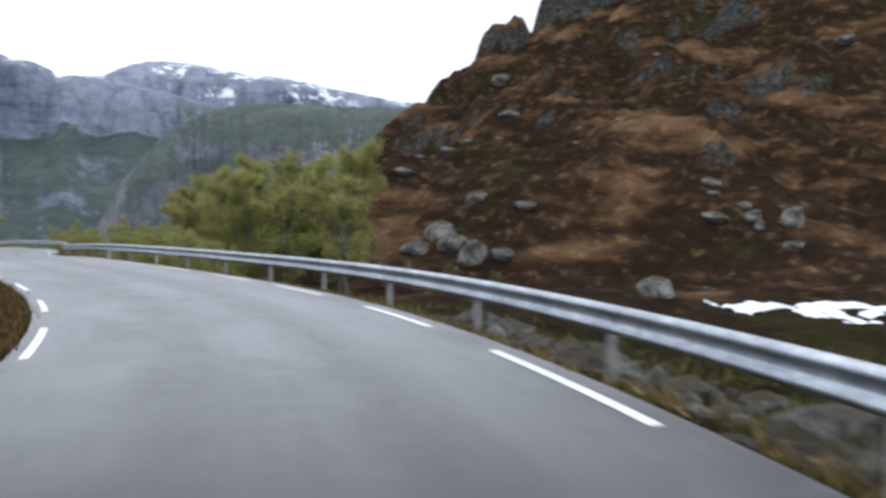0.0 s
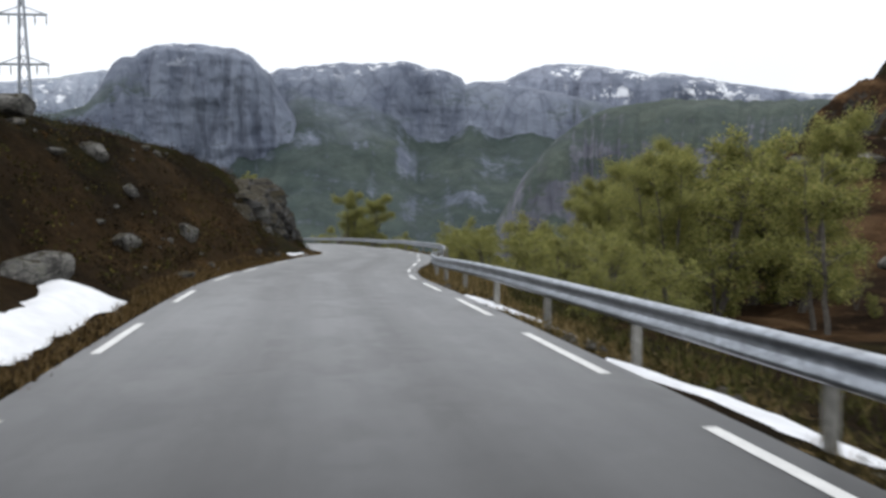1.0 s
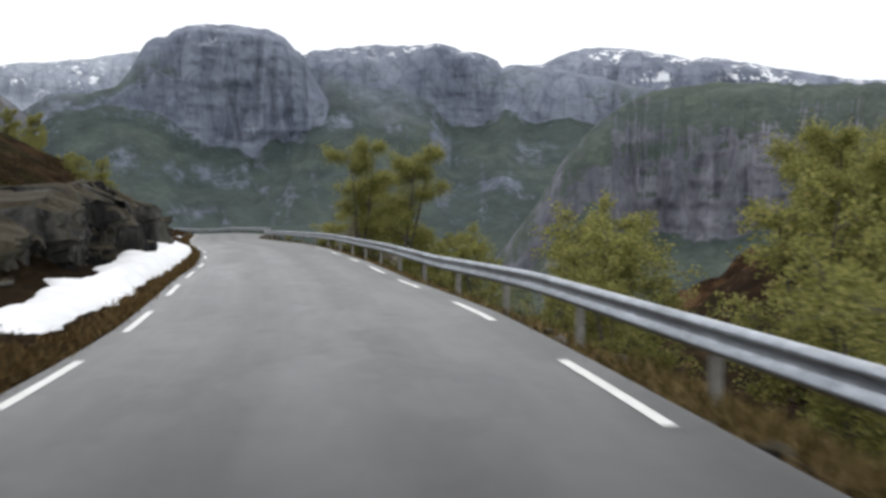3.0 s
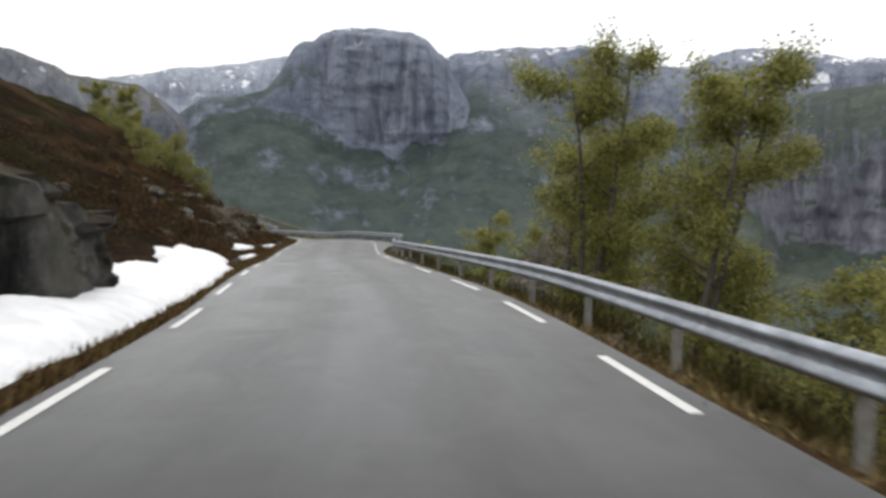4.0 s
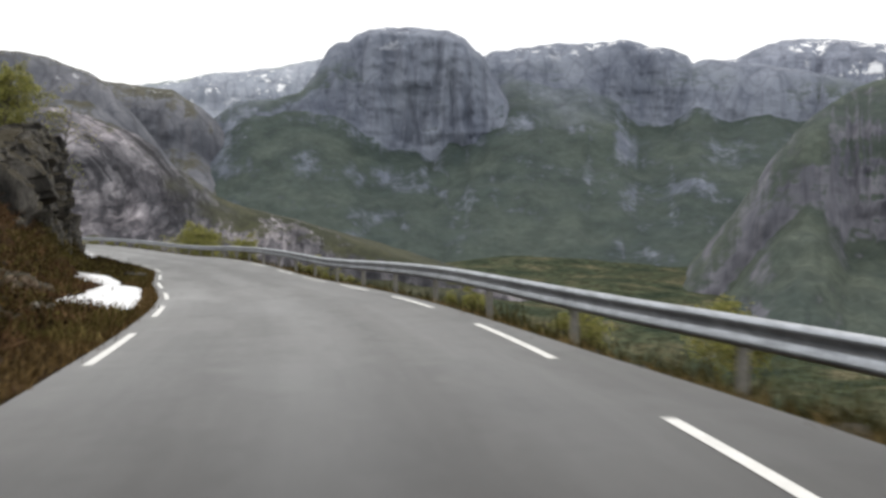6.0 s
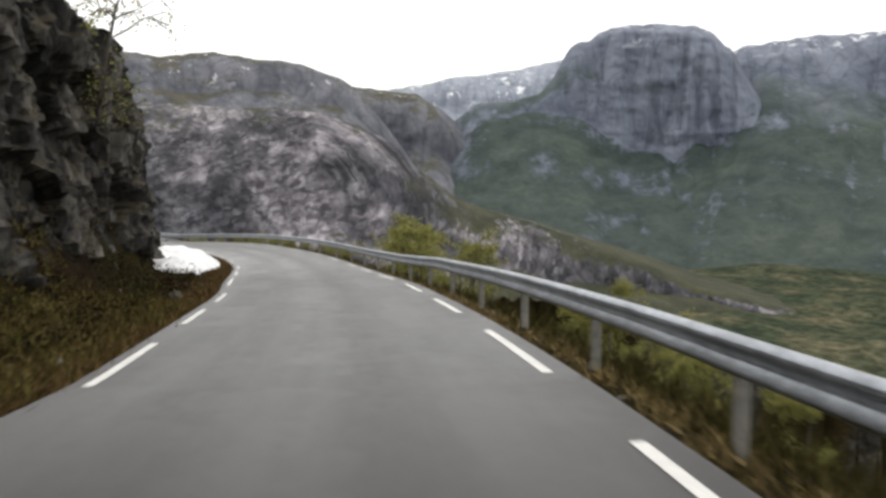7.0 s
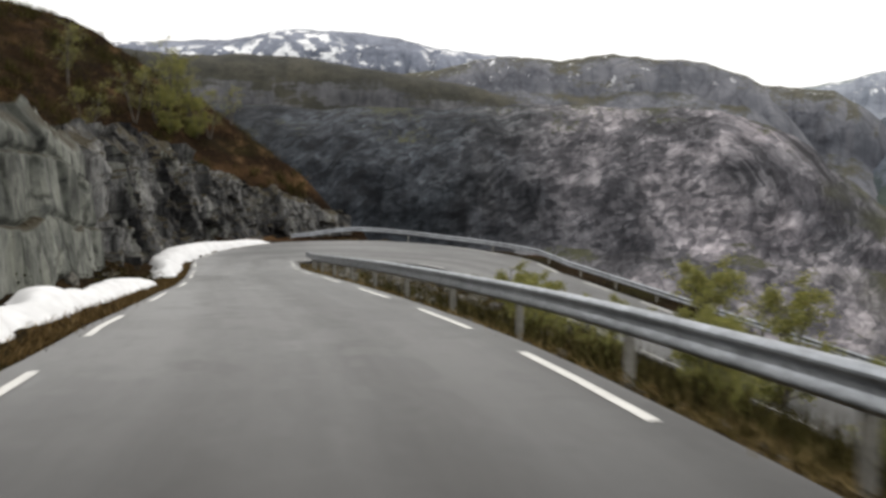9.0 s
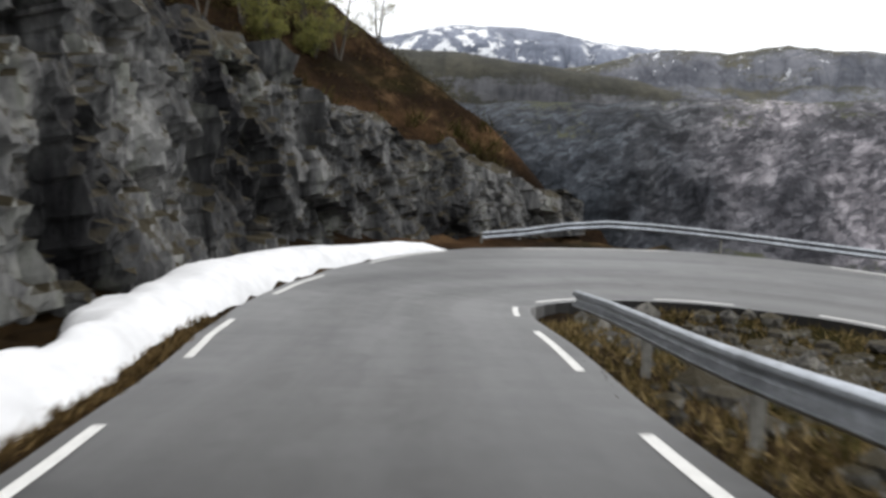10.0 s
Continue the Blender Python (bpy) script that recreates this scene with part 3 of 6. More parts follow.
    l.new(mix(n, l, 1.0, mix(n, l, stepped(sep.outputs["Z"], -26, -52), heath, low), c.outputs["Color"], "MULTIPLY"), s.inputs["Base Color"])
    s.inputs["Roughness"].default_value = 0.95
    s.inputs["Specular IOR Level"].default_value = 0.02
    relief(n, l, s, fine.outputs["Fac"], 1.0, 0.12)
    return m


HEATH = heath_material()

# ---------------------------------------------------------------- ground
LEFT_S = [-70, 0, 20, 45, 64, 70, 84, 93, 103, 122, 140, 165, 190, 206, 240, 247, 264, 276, 286, 318, 345, 450]
LEFT_D = [0, 0.6, 2.5, 5, 10, 22, 50, 120]
LEFT_LOWER = [
    (0, 0.1, 0.7, 1.8, 3.2, 5, 8, 14), (0, 0.1, 0.7, 1.8, 3.2, 5, 8, 14), (0, 0.05, 0.5, 2.6, 5.0, 8, 11, 16), (0, 0.05, 0.8, 3.7, 5.9, 8.5, 12, 17),
    (0, 0.1, 1.9, 4.5, 5.4, 7.0, 10, 16), (0, 0.1, 1.9, 4.6, 5.5, 7.0, 10, 16), (0, 0.1, 1.4, 4.6, 5.5, 7.0, 10, 16), (0, 0.1, 0.4, 1.6, 3.4, 7, 11, 20),
    (0, 0.05, 0.4, 2.0, 4.2, 9, 16, 30), (0, 0.05, 0.4, 1.6, 4.2, 9, 17, 32), (0, 0.05, 0.3, 1.0, 3.6, 9.5, 18, 34),
]
LEFT_UPPER = [
    (0, 0.05, 0.5, 2.2, 4.8, 10.5, 20, 38), (0, 0.1, 0.4, 1.4, 5.2, 12, 22, 40), (0, 0.1, 0.4, 3.5, 8.5, 14, 24, 42), (0, 0.1, 0.4, 5.5, 9, 14, 24, 42),
    (0, 0.05, 0.3, 1.0, 3.2, 9, 20, 40), (0, 0.05, 0.3, 1.2, 3.0, 9, 20, 40), (0, 0.05, 0.4, 3.0, 6, 13, 24, 42), (0, 0.05, 0.3, 2.2, 9.5, 18, 32, 50),
    (0, 0.05, 0.3, 2.0, 9.5, 18, 32, 46), (0, 0, -0.6, -2, -6, -22, -50, -110), (0, 0, -1, -3, -9, -24, -52, -110),
]
LEFT_H = LEFT_LOWER + LEFT_UPPER
RIGHT_S = [-70, 0, 45, 66, 95, 140, 190, 260, 290, 318, 345, 450]
RIGHT_D = [0, 0.7, 2.5, 6, 14, 35, 90, 250]
RIGHT_H = [
    (0, -0.2, -0.7, -1.2, -2.5, -8, -12, -25), (0, -0.2, -0.8, -1.3, -2.5, -8, -12, -25), (0, -0.2, -0.9, -1.8, -3.2, -7, -11, -25), (0, -0.2, -0.9, -2.2, -4, -7, -10, -25),
    (0, -0.25, -1.2, -3.2, -6, -9, -11, -45), (0, -0.25, -1.3, -3.4, -8, -16, -24, -80), (0, -0.25, -1.4, -4.0, -9, -24, -50, -100), (0, -0.25, -1.4, -4.0, -9, -24, -50, -105),
    (0, -0.25, -0.9, -1.6, -4, -20, -48, -105), (0, -0.2, -0.5, -0.8, -2, -12, -40, -105), (0, -0.2, -0.5, -0.8, -2, -12, -40, -105), (0, -0.2, -0.5, -0.8, -2, -12, -40, -105)]


def table(s, d, ss, ds, hs):
    hs = np.array(hs, float)
    i = np.clip(np.searchsorted(ss, s) - 1, 0, len(ss) - 2)
    ss = np.array(ss, float)
    q = smooth(0, 1, (s - ss[i]) / (ss[i + 1] - ss[i]))
    out = np.zeros_like(d)
    j = np.clip(np.searchsorted(ds, d) - 1, 0, len(ds) - 2)
    ds = np.array(ds, float)
    p = np.clip((d - ds[j]) / (ds[j + 1] - ds[j]), 0, 1)
    row = lambda k: hs[k, j] * (1 - p) + hs[k, j + 1] * p
    return row(i) * (1 - q) + row(i + 1) * q


def beside(x, y):
    """For places in plan: metres along the road, metres to its left, and the road's height there."""
    s, u, z = (np.zeros_like(x) for _ in range(3))
    rx, ry, rz, rh, rs, rb = RX[::2], RY[::2], RZ[::2], RH[::2], RS[::2], RB[::2]
    for a in range(0, len(x), 4000):
        dx, dy = x[a:a + 4000, None] - rx, y[a:a + 4000, None] - ry
        d2 = dx * dx + dy * dy
        i = np.argmin(d2, 1)
        k = np.arange(len(i))
        s[a:a + 4000] = rs[i] + np.clip(-np.sin(rh[i]) * dx[k, i] + np.cos(rh[i]) * dy[k, i], -1, 1)
        side = -np.cos(rh[i]) * dx[k, i] - np.sin(rh[i]) * dy[k, i]
        u[a:a + 4000] = np.sign(side) * np.maximum(np.abs(side), np.sqrt(d2[k, i]) * 0.98)
        w = 1 / (d2 + 3.0) ** 3
        z[a:a + 4000] = (w * rz).sum(1) / w.sum(1) + rb[i] * np.clip(side, -4, 4)
    return s, u, z


NOSE_X, NOSE_Y, NOSE_H = float(np.interp(HAIR - 6, RS, RX)), float(np.interp(HAIR - 6, RS, RY)), math.radians(97)
NOSE_AHEAD, NOSE_ASIDE = [120, 60, 33, 30.5, 27, 22, 17, 8, 0], [22, -3, -11, -9, -5, 0, 3.3, 5.2, 5.4]


def nose_frame(x, y):
    """Places in plan as metres ahead of and to the left of the point where the road starts to bend into the hairpin."""
    return -math.sin(NOSE_H) * (x - NOSE_X) + math.cos(NOSE_H) * (y - NOSE_Y), -math.cos(NOSE_H) * (x - NOSE_X) - math.sin(NOSE_H) * (y - NOSE_Y)


def ground_height(x, y):
    s, u, z = beside(x, y)
    s = np.clip(s, -69, 401)
    left, right = np.maximum(u - np.maximum(left_edge(s), 2.82), 0), np.maximum(-u - right_edge(s), 0)
    # the hillside along the cutting goes on behind the hairpin and ends in a nose above the gorge
    ahead, aside = nose_frame(x, y)
    inside = aside > np.interp(ahead, NOSE_AHEAD[::-1], NOSE_ASIDE[::-1])
    deep = np.zeros_like(x)
    walk_a, walk_c = np.interp(np.linspace(0, 9, 109), range(10), NOSE_AHEAD + [-20]), np.interp(np.linspace(0, 9, 109), range(10), NOSE_ASIDE + [5.4])
    for i in np.flatnonzero(inside & (ahead > -3) & (ahead < 260) & (np.abs(aside) < 260)):
        deep[i] = np.sqrt(np.min((ahead[i] - walk_a) ** 2 + (aside[i] - walk_c) ** 2))
    nose = np.interp(deep, [0, 2.0, 4.5, 7, 10.6, 20, 48, 110], [0.1, 0.7, 4.5, 6.9, 9.8, 17, 30, 42]) * smooth(160, 60, ahead) - 150 * smooth(80, 220, ahead)
    past = (s > HAIR - 6) & (u > 0) & (ahead > -1)
    drop = -np.interp(left, [0, 1.2, 4, 12, 40, 120], [0, 0.1, 0.5, 5, 24, 90]) * np.maximum(smooth(-6, -20, aside), smooth(31, 44, ahead))
    nose = nose + drop * smooth(10, 0, deep) * smooth(30, 38, ahead)
    h_left = np.where(past, np.where(deep > 0, np.minimum(nose, left * 1.4), drop), table(s, left, LEFT_S, LEFT_D, LEFT_H))
    h = np.where(u > 0, h_left, table(s, right, RIGHT_S, RIGHT_D, RIGHT_H))
    away = np.maximum(left, right)
    rough = 0.3 * (ridged(x * 0.3, y * 0.3, 5.0) - 0.4) * smooth(1.5, 5, left) * smooth(40, 15, left) + 0.06 * fbm(x * 0.8, y * 0.8, 3.0) * smooth(0.3, 2, away) + 0.5 * fbm(x * 0.16, y * 0.16) * smooth(2.5, 10, away) + 2.0 * fbm(x * 0.03, y * 0.03) * smooth(12, 50, away)
    r = np.hypot(np.where(x > 12, (x - 12) / 2.6, x - 12), y - 315)
    cone = 0.3 * (np.sqrt((180 - r) ** 2 + 120) + (180 - r))
    cone = (cone + np.interp(r + 7 * fbm(x * 0.05, y * 0.05, 4.0), [0, 25, 45, 60, 85, 105, 125], [44, 38, 32, 29, 11, 4, 0])) * smooth(10, 50, away)
    knoll = 4.5 * ridged(x * 0.025, y * 0.025, 2.0) * smooth(4, 30, cone) + 1.6 * ridged(x * 0.09, y * 0.09, 7.0) * smooth(2, 20, cone)
    crag = 7.0 * smooth(9, 5.5, np.hypot(x + 20, y - 291)) + 9.0 * smooth(17, 12, np.hypot(x - 4, y - 309)) + 6.5 * np.exp(-((x + 54) ** 2 + (y - 268) ** 2) / (2 * 9 ** 2))
    crag = crag * (1 + 0.25 * ridged(x * 0.12, y * 0.12, 3.0))
    grove = 7 * np.exp(-((x + 48) ** 2 + (y - 168) ** 2) / (2 * 22 ** 2)) * smooth(6, 30, away)
    near = z + h + rough + cone + knoll + crag + grove - 0.3 * smooth(0.45, 0.0, np.maximum(u - left_edge(s), -u - right_edge(s)))
    floor = -190 + 18 * fbm(x * 0.004, y * 0.004)
    edge = smooth(100, 330, away) * (1 - smooth(5, 25, cone))
    return near * (1 - edge) + floor * edge


def axis(a, b, step, beyond=0):
    """Even steps from a to b, coarser ones as far as beyond, growing steps outside."""
    grow = np.cumsum(step * 1.11 ** np.arange(1, 70))
    grow = grow[grow < 4400]
    if not beyond:
        return np.concatenate([a - grow[::-1], np.arange(a, b, step), b + grow])
    far_ = np.cumsum(2 * step * 1.11 ** np.arange(1, 70))
    return np.concatenate([a - grow[::-1], np.arange(a, b, step), np.arange(b, beyond, 2 * step), beyond + far_[far_ < 4400]])


def verge_lies(x, y):
    """How far a place is from the road's edge, and the height of the verge strip there."""
    s, u, _ = beside(x, y)
    s = np.clip(s, -69, 401)
    out = np.maximum(u - left_edge(s), -u - right_edge(s))
    return s, u, out, ground_height(x, y) + 0.3 * smooth(0.45, 0.0, out) - 0.04


gx, gy = np.meshgrid(axis(-310, 40, 0.8), axis(-15, 235, 0.8, 330), indexing="ij")
gz = ground_height(gx.ravel(), gy.ravel())
g_s, g_u, g_out, _ = verge_lies(gx.ravel(), gy.ravel())
under_strip = (g_s > -60) & (((g_u > 0) & (g_s < 322)) | ((g_u < 0) & (g_s < 314)))
gz = (gz - 0.3 * under_strip * smooth(2.7, 2.2, g_out)).reshape(gx.shape)
tagged(sheet("ground", np.stack([gx, gy, gz], -1), HEATH), "brown heather and dead grass hillside falling to a valley", "ground", kind="structure")
for name, label, edge, way, last in (("verge_left", "brown earth and dead grass verge under the slope", left_edge, 1, 322), ("verge_right", "brown earth and stones verge under the guardrail", right_edge, -1, 314)):
    vs = np.arange(-60, last + 0.1, 0.5)[:, None]
    vd = np.concatenate([[-0.25], np.arange(0, 2.45, 0.2), [2.9]])[None]
    vp = on_road(vs + 0 * vd, way * (edge(vs) + vd))
    lies = verge_lies(vp[..., 0].ravel(), vp[..., 1].ravel())[3].reshape(vp.shape[:2])
    vp[..., 2] = lies + 0.025 * fbm(vp[..., 0] * 2.2, vp[..., 1] * 2.2, 1.0, 3) * smooth(0.05, 0.4, vd) - 0.2 * smooth(2.4, 2.9, vd) - 0.12 * (vd < -0.1)
    grid_ = vp if way > 0 else vp[:, ::-1]
    tagged(sheet(name, grid_, HEATH), label, "verge", kind="structure")

# ---------------------------------------------------------------- road
ss = np.arange(-62, 400, 1.0)
cross = np.linspace(0, 1, 9)
lanes = -right_edge(ss)[:, None] + (right_edge(ss) + left_edge(ss))[:, None] * cross[None]
top = on_road(ss[:, None], lanes, 0.0)
skirt = lambda col, drop: (on_road(ss, lanes[:, col], 0) + np.array([0, 0, drop]))[:, None]
road = tagged(sheet("road", np.concatenate([skirt(0, -0.35), top, skirt(-1, -0.35)], 1), ASPHALT, flat=True), "narrow grey asphalt mountain road, worn and damp", "road", kind="structure")
lane_of = road.data.attributes.new("lane", "FLOAT", "POINT")
lane_of.data.foreach_set("value", np.concatenate([lanes[:, :1], lanes, lanes[:, -1:]], 1).ravel().astype(np.float32))


def dashes(side, offset, spans):
    for a, b in spans:
        s = np.linspace(a, b, 7)
        g = on_road(s[:, None], (side * offset(s))[:, None] + np.array([[-0.06, 0.06]]), 0.006)
        sheet("edge_dash", g, PAINT, road, flat=True)


def even(first, last, count, length):
    """Ends of evenly spaced dashes of one length, as spans."""
    return [(e - length, e) for e in np.linspace(first, last, count)]


RIGHT_DASH = even(-59, 5.3, 12, 3.4) + [(7.3, 11.1), (13.5, 16.7), (19.4, 22.9)] + even(28.4, 45.3, 4, 3.3)
RIGHT_DASH += [(47.6, 50.9), (53.4, 56.7), (59.2, 62.4), (64.9, 68.1), (70.4, 73.6), (75.9, 78.8)] + even(85.2, 98.1, 3, 3.0)
RIGHT_DASH += [(101.7, 104.5), (107.0, 110.1), (112.7, 115.5), (118.8, 121.8), (125.0, 128.2), (130.9, 134.4), (137.7, 141.3), (143.7, 147.0)]
RIGHT_DASH += [(148.9, 152.9), (155.7, 159.5), (162.7, 166.4)] + even(173.4, 194.3, 4, 3.8) + [(197.2, 201.2), (203.6, 207.4), (209.8, 213.6)]
RIGHT_DASH += [(216.5, 220.3), (223.0, 226.4), (228.9, 232.2), (235.3, 239.2), (241.5, 244.4), (246.2, 249.2), (252.3, 255.8), (257.7, 260.7)]
RIGHT_DASH += [(262.6, 265.5), (267.8, 270.5), (272.9, 275.7), (279.2, 282.9), (285.4, 288.9), (291.7, 295.4), (298.3, 301.9), (305.2, 308.8)]
RIGHT_DASH += [(310.8, 313.8), (317.2, 321.2), (324.0, 326.6)] + even(332.5, 396, 11, 3.2)
LEFT_DASH = even(-57, 9.6, 11, 3.2) + [(12.6, 16.2)] + even(22.2, 48.0, 5, 3.0)
LEFT_DASH += [(51.6, 54.2), (56.6, 59.3), (63.5, 66.2), (68.6, 71.1), (73.6, 76.1)] + even(81.7, 104.2, 5, 2.8)
LEFT_DASH += [(106.8, 109.9), (112.4, 114.9), (118.4, 121.4), (125.0, 128.0), (131.1, 134.5), (138.3, 141.8), (144.7, 147.8)]
LEFT_DASH += [(150.9, 153.7), (157.4, 160.9), (164.1, 167.2)] + even(174.0, 194.6, 4, 3.6) + [(197.4, 201.4), (204.0, 207.6), (210.4, 213.9)]
LEFT_DASH += [(216.8, 220.4), (223.2, 226.4), (228.8, 232.1), (235.8, 239.4), (241.4, 244.3), (246.6, 249.9), (253.3, 256.6), (259.0, 261.4)]
LEFT_DASH += [(263.4, 265.8), (268.2, 270.5), (272.7, 274.9), (279.3, 282.4), (285.6, 289.0), (293.0, 296.4), (299.2, 302.8), (306.3, 309.7)]
LEFT_DASH += [(311.4, 314.2), (317.8, 321.7), (325.1, 328.3), (330.6, 333.2)] + even(338, 398, 11, 3.0)
dashes(-1, right_half, RIGHT_DASH)
dashes(1, left_half, LEFT_DASH)

# ---------------------------------------------------------------- guardrails
PROFILE = [(0.00, 0.31), (0.03, 0.305), (0.075, 0.27), (0.08, 0.235), (0.02, 0.19), (0.015, 0.155), (0.02, 0.12), (0.08, 0.075), (0.075, 0.04), (0.03, 0.005), (0.0, 0.0)]


def guardrail(s0, s1, offset, label, top=0.63, side=-1, ramp=0.0):
    rail = tagged(new("guardrail"), label, "guardrail")
    rail.location = on_road(s0, offset(s0))
    here = np.array(rail.location)
    n = int((s1 - s0) / 4)
    sunk = lambda s: 0.62 * smooth(ramp, 0, s - s0) if ramp else 0.0
    lift = lambda s: top + 0.08 * smooth(185, 197, s) * smooth(275, 258, s)
    for k in range(n):
        a, b = s0 + 4 * k, s0 + 4 * (k + 1) + 0.25
        s = np.linspace(a, b, 7)
        lap = 0.003 * (k % 2)
        for nm, back in (("rail_section", 0),):
            g = []
            for (d, h) in PROFILE:
                g.append(on_road(s, offset(s) - side * (d + lap), lift(s) - 0.31 + h - sunk(s)))
            for (d, h) in PROFILE[::-1]:
                g.append(on_road(s, offset(s) - side * (d + lap - 0.006), lift(s) - 0.31 + h - sunk(s)))
            g.append(g[0])
            sheet(nm, np.stack(g, 1) - here, STEEL, rail)
        p = on_road(a, offset(a) + side * 0.09, -float(sunk(np.array([a]))[0]) if ramp else 0.0)
        z0 = p[2] - 0.6
        h = float(np.interp(a, RS, RH))
        bm = bmesh.new()
        bmesh.ops.create_cube(bm, size=1)
        bmesh.ops.scale(bm, verts=bm.verts, vec=(0.11, 0.09, top + 0.55))
        bmesh.ops.bevel(bm, geom=bm.edges[:], offset=0.012, segments=1, affect="EDGES")
        bmesh.ops.rotate(bm, verts=bm.verts, matrix=Matrix.Rotation(h, 3, "Z"))
        bmesh.ops.translate(bm, verts=bm.verts, vec=Vector(p - here) + Vector((0, 0, (top + 0.55) / 2 - 0.6)))
        part("post", bm, POST, rail)
    return rail


rail_right = lambda s: -(right_edge(s) + 0.55)
guardrail(-58, 322, rail_right, "galvanised steel guardrail on posts along the drop")
rail_outer = lambda s: left_edge(s) + 0.6 + 3.4 * smooth(341, 335, s)
guardrail(335, 396, rail_outer, "galvanised steel guardrail round the hairpin bend", side=1, ramp=2.2)

# ---------------------------------------------------------------- mountains
EYE = np.array([-88.7, 126.2, -6.8])


def mountain(name, label, material, skyline, foot, r_top, r_foot, r_base, z_base, rows=(46, 74), step=0.1, rough=1.0, seed=0.0, round_top=0.45, jag=0.0009):
    """A mountainside: a concave slope of scree and grass, then a gullied cliff with a rounded crest.
    Skyline and foot give bearing and elevation of the crest and of the line where the cliff stands on the slope."""
    az = np.arange(skyline[0][0], skyline[-1][0] + step / 2, step)
    soften = lambda pts, n: np.convolve(np.pad(np.interp(az, [p[0] for p in pts], [p[1] for p in pts]), n, mode="edge"), np.ones(2 * n + 1) / (2 * n + 1), "valid")
    along = np.radians(az)[None] * r_top / 100
    z_top = np.tan(np.radians(soften(skyline, 1)))[None] * r_top
    z_foot = np.tan(np.radians(soften(foot, 4)))[None] * r_foot + 0.08 * r_foot * np.tan(radians(8)) * fbm(along * 0.7, seed, 0.3, 4)
    z_foot = np.minimum(z_foot, z_top - 12)
    low_z = np.minimum(z_base, z_foot - 30)
    a = np.radians(az)[None]
    q, p = np.linspace(0, 1, rows[0])[:, None], np.linspace(0, 1, rows[1] + 1)[1:, None]
    flat_q, flat_p = q + 0 * a, p + 0 * a
    # the slope
    r1 = r_base + (r_foot - r_base) * flat_q
    z1 = low_z + (z_foot - low_z) * (0.62 * q + 0.38 * q ** 2.4)
    # the cliff
    tall = np.maximum(z_top - z_foot, 1)
    depth = np.minimum(r_top - r_foot, 1.2 * tall)
    wall = (0.8 - round_top) * flat_p + round_top * flat_p ** 4 + 0.2 * flat_p ** 0.4
    r2 = r_foot + depth * wall
    z2 = z_foot + tall * p
    r, z, up = np.concatenate([r1, r2]), np.concatenate([z1, z2]), np.concatenate([0 * flat_q, flat_p])
    on_cliff = np.concatenate([smooth(0.8, 1.0, flat_q + 0.1 * fbm(along * 0.9, seed, 0.8, 3)), 1 + 0 * flat_p])
    fade = np.concatenate([smooth(0, 0.15, flat_q), 1 - 0.75 * smooth(0.9, 1.0, flat_p)])
    bent = along + 0.1 * fbm(along * 2, z * 0.006, seed, 3)
    butt = ridged(bent * 0.5 + seed, z * 0.0007, seed, 3)
    chimney = ridged(bent * 1.7 + seed, z * 0.0012, seed + 3, 4)
    split = ridged(bent * 5.5 + seed, z * 0.004, seed + 6, 3)
    shelf = fbm(along * 0.4, z * 0.03, seed + 9, 4)
    size = np.clip(tall / 300, 0.1, 1.2)
    r = r - rough * fade * on_cliff * size * (30 * butt * (0.4 + 0.6 * up) + 20 * chimney * (0.25 + 0.75 * smooth(0, 0.3, up)) + 6 * split * smooth(0, 0.3, up) + 7 * shelf + 14 * fbm(along * 1.1, z * 0.012, seed + 21, 5, 0.6))
    # gullies and rock steps in the slope
    slope = (1 - on_cliff) * fade
    gully = ridged(along * 0.6 + seed + 0.3 * fbm(along * 0.8, z * 0.006, seed, 2), z * 0.0016, seed + 12, 2)
    bench = ridged(along * 0.35, z * 0.011 + 0.5 * fbm(along * 0.5, 0.2, seed, 2), seed + 15, 4)
    z = z + rough * slope * (7 * gully + 11 * bench * np.concatenate([smooth(0.1, 0.5, flat_q), 0 * flat_p]) + 9 * fbm(along * 1.3, r * 0.008, seed + 17, 4))
    z = z + rough * on_cliff * r_top * jag * fbm(az[None] * 2.2 + seed, 0.3, 0.3, 5) * smooth(0.75, 1, up)
    g = np.stack([-np.sin(a) * r, np.cos(a) * r, z], -1) + EYE
    toe = g[:1].copy()
    toe[..., :2] = EYE[:2] + (toe[..., :2] - EYE[:2]) * 0.95
    toe[..., 2] -= 90
    crest = g[-1]
    back = []
    for far_, drop in ((1.03, 0.02), (1.1, 0.1), (1.25, 0.4)):
        back.append(np.stack([(crest[:, 0] - EYE[0]) * far_ + EYE[0], (crest[:, 1] - EYE[1]) * far_ + EYE[1], crest[:, 2] - drop * np.maximum(z_top[0], 40)], -1))
    return tagged(sheet(name, np.concatenate([toe, g, np.array(back)], 0), material), label, "mountain", kind="structure")


# distance haze is mixed into the far mountains' rock and grass colours, bluish, paler
HAZED_FAR_ROCK = mountain_material("hazed_far_rock", (0.138, 0.158, 0.205), (0.25, 0.278, 0.335), (0.037, 0.055, 0.052), (0.063, 0.083, 0.072), 300, 0.08, 0.014, (0.44, 0.84), 230, 120)
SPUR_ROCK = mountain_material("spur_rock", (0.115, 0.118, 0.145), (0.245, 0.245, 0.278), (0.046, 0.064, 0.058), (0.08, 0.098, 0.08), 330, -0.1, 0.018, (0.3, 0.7))
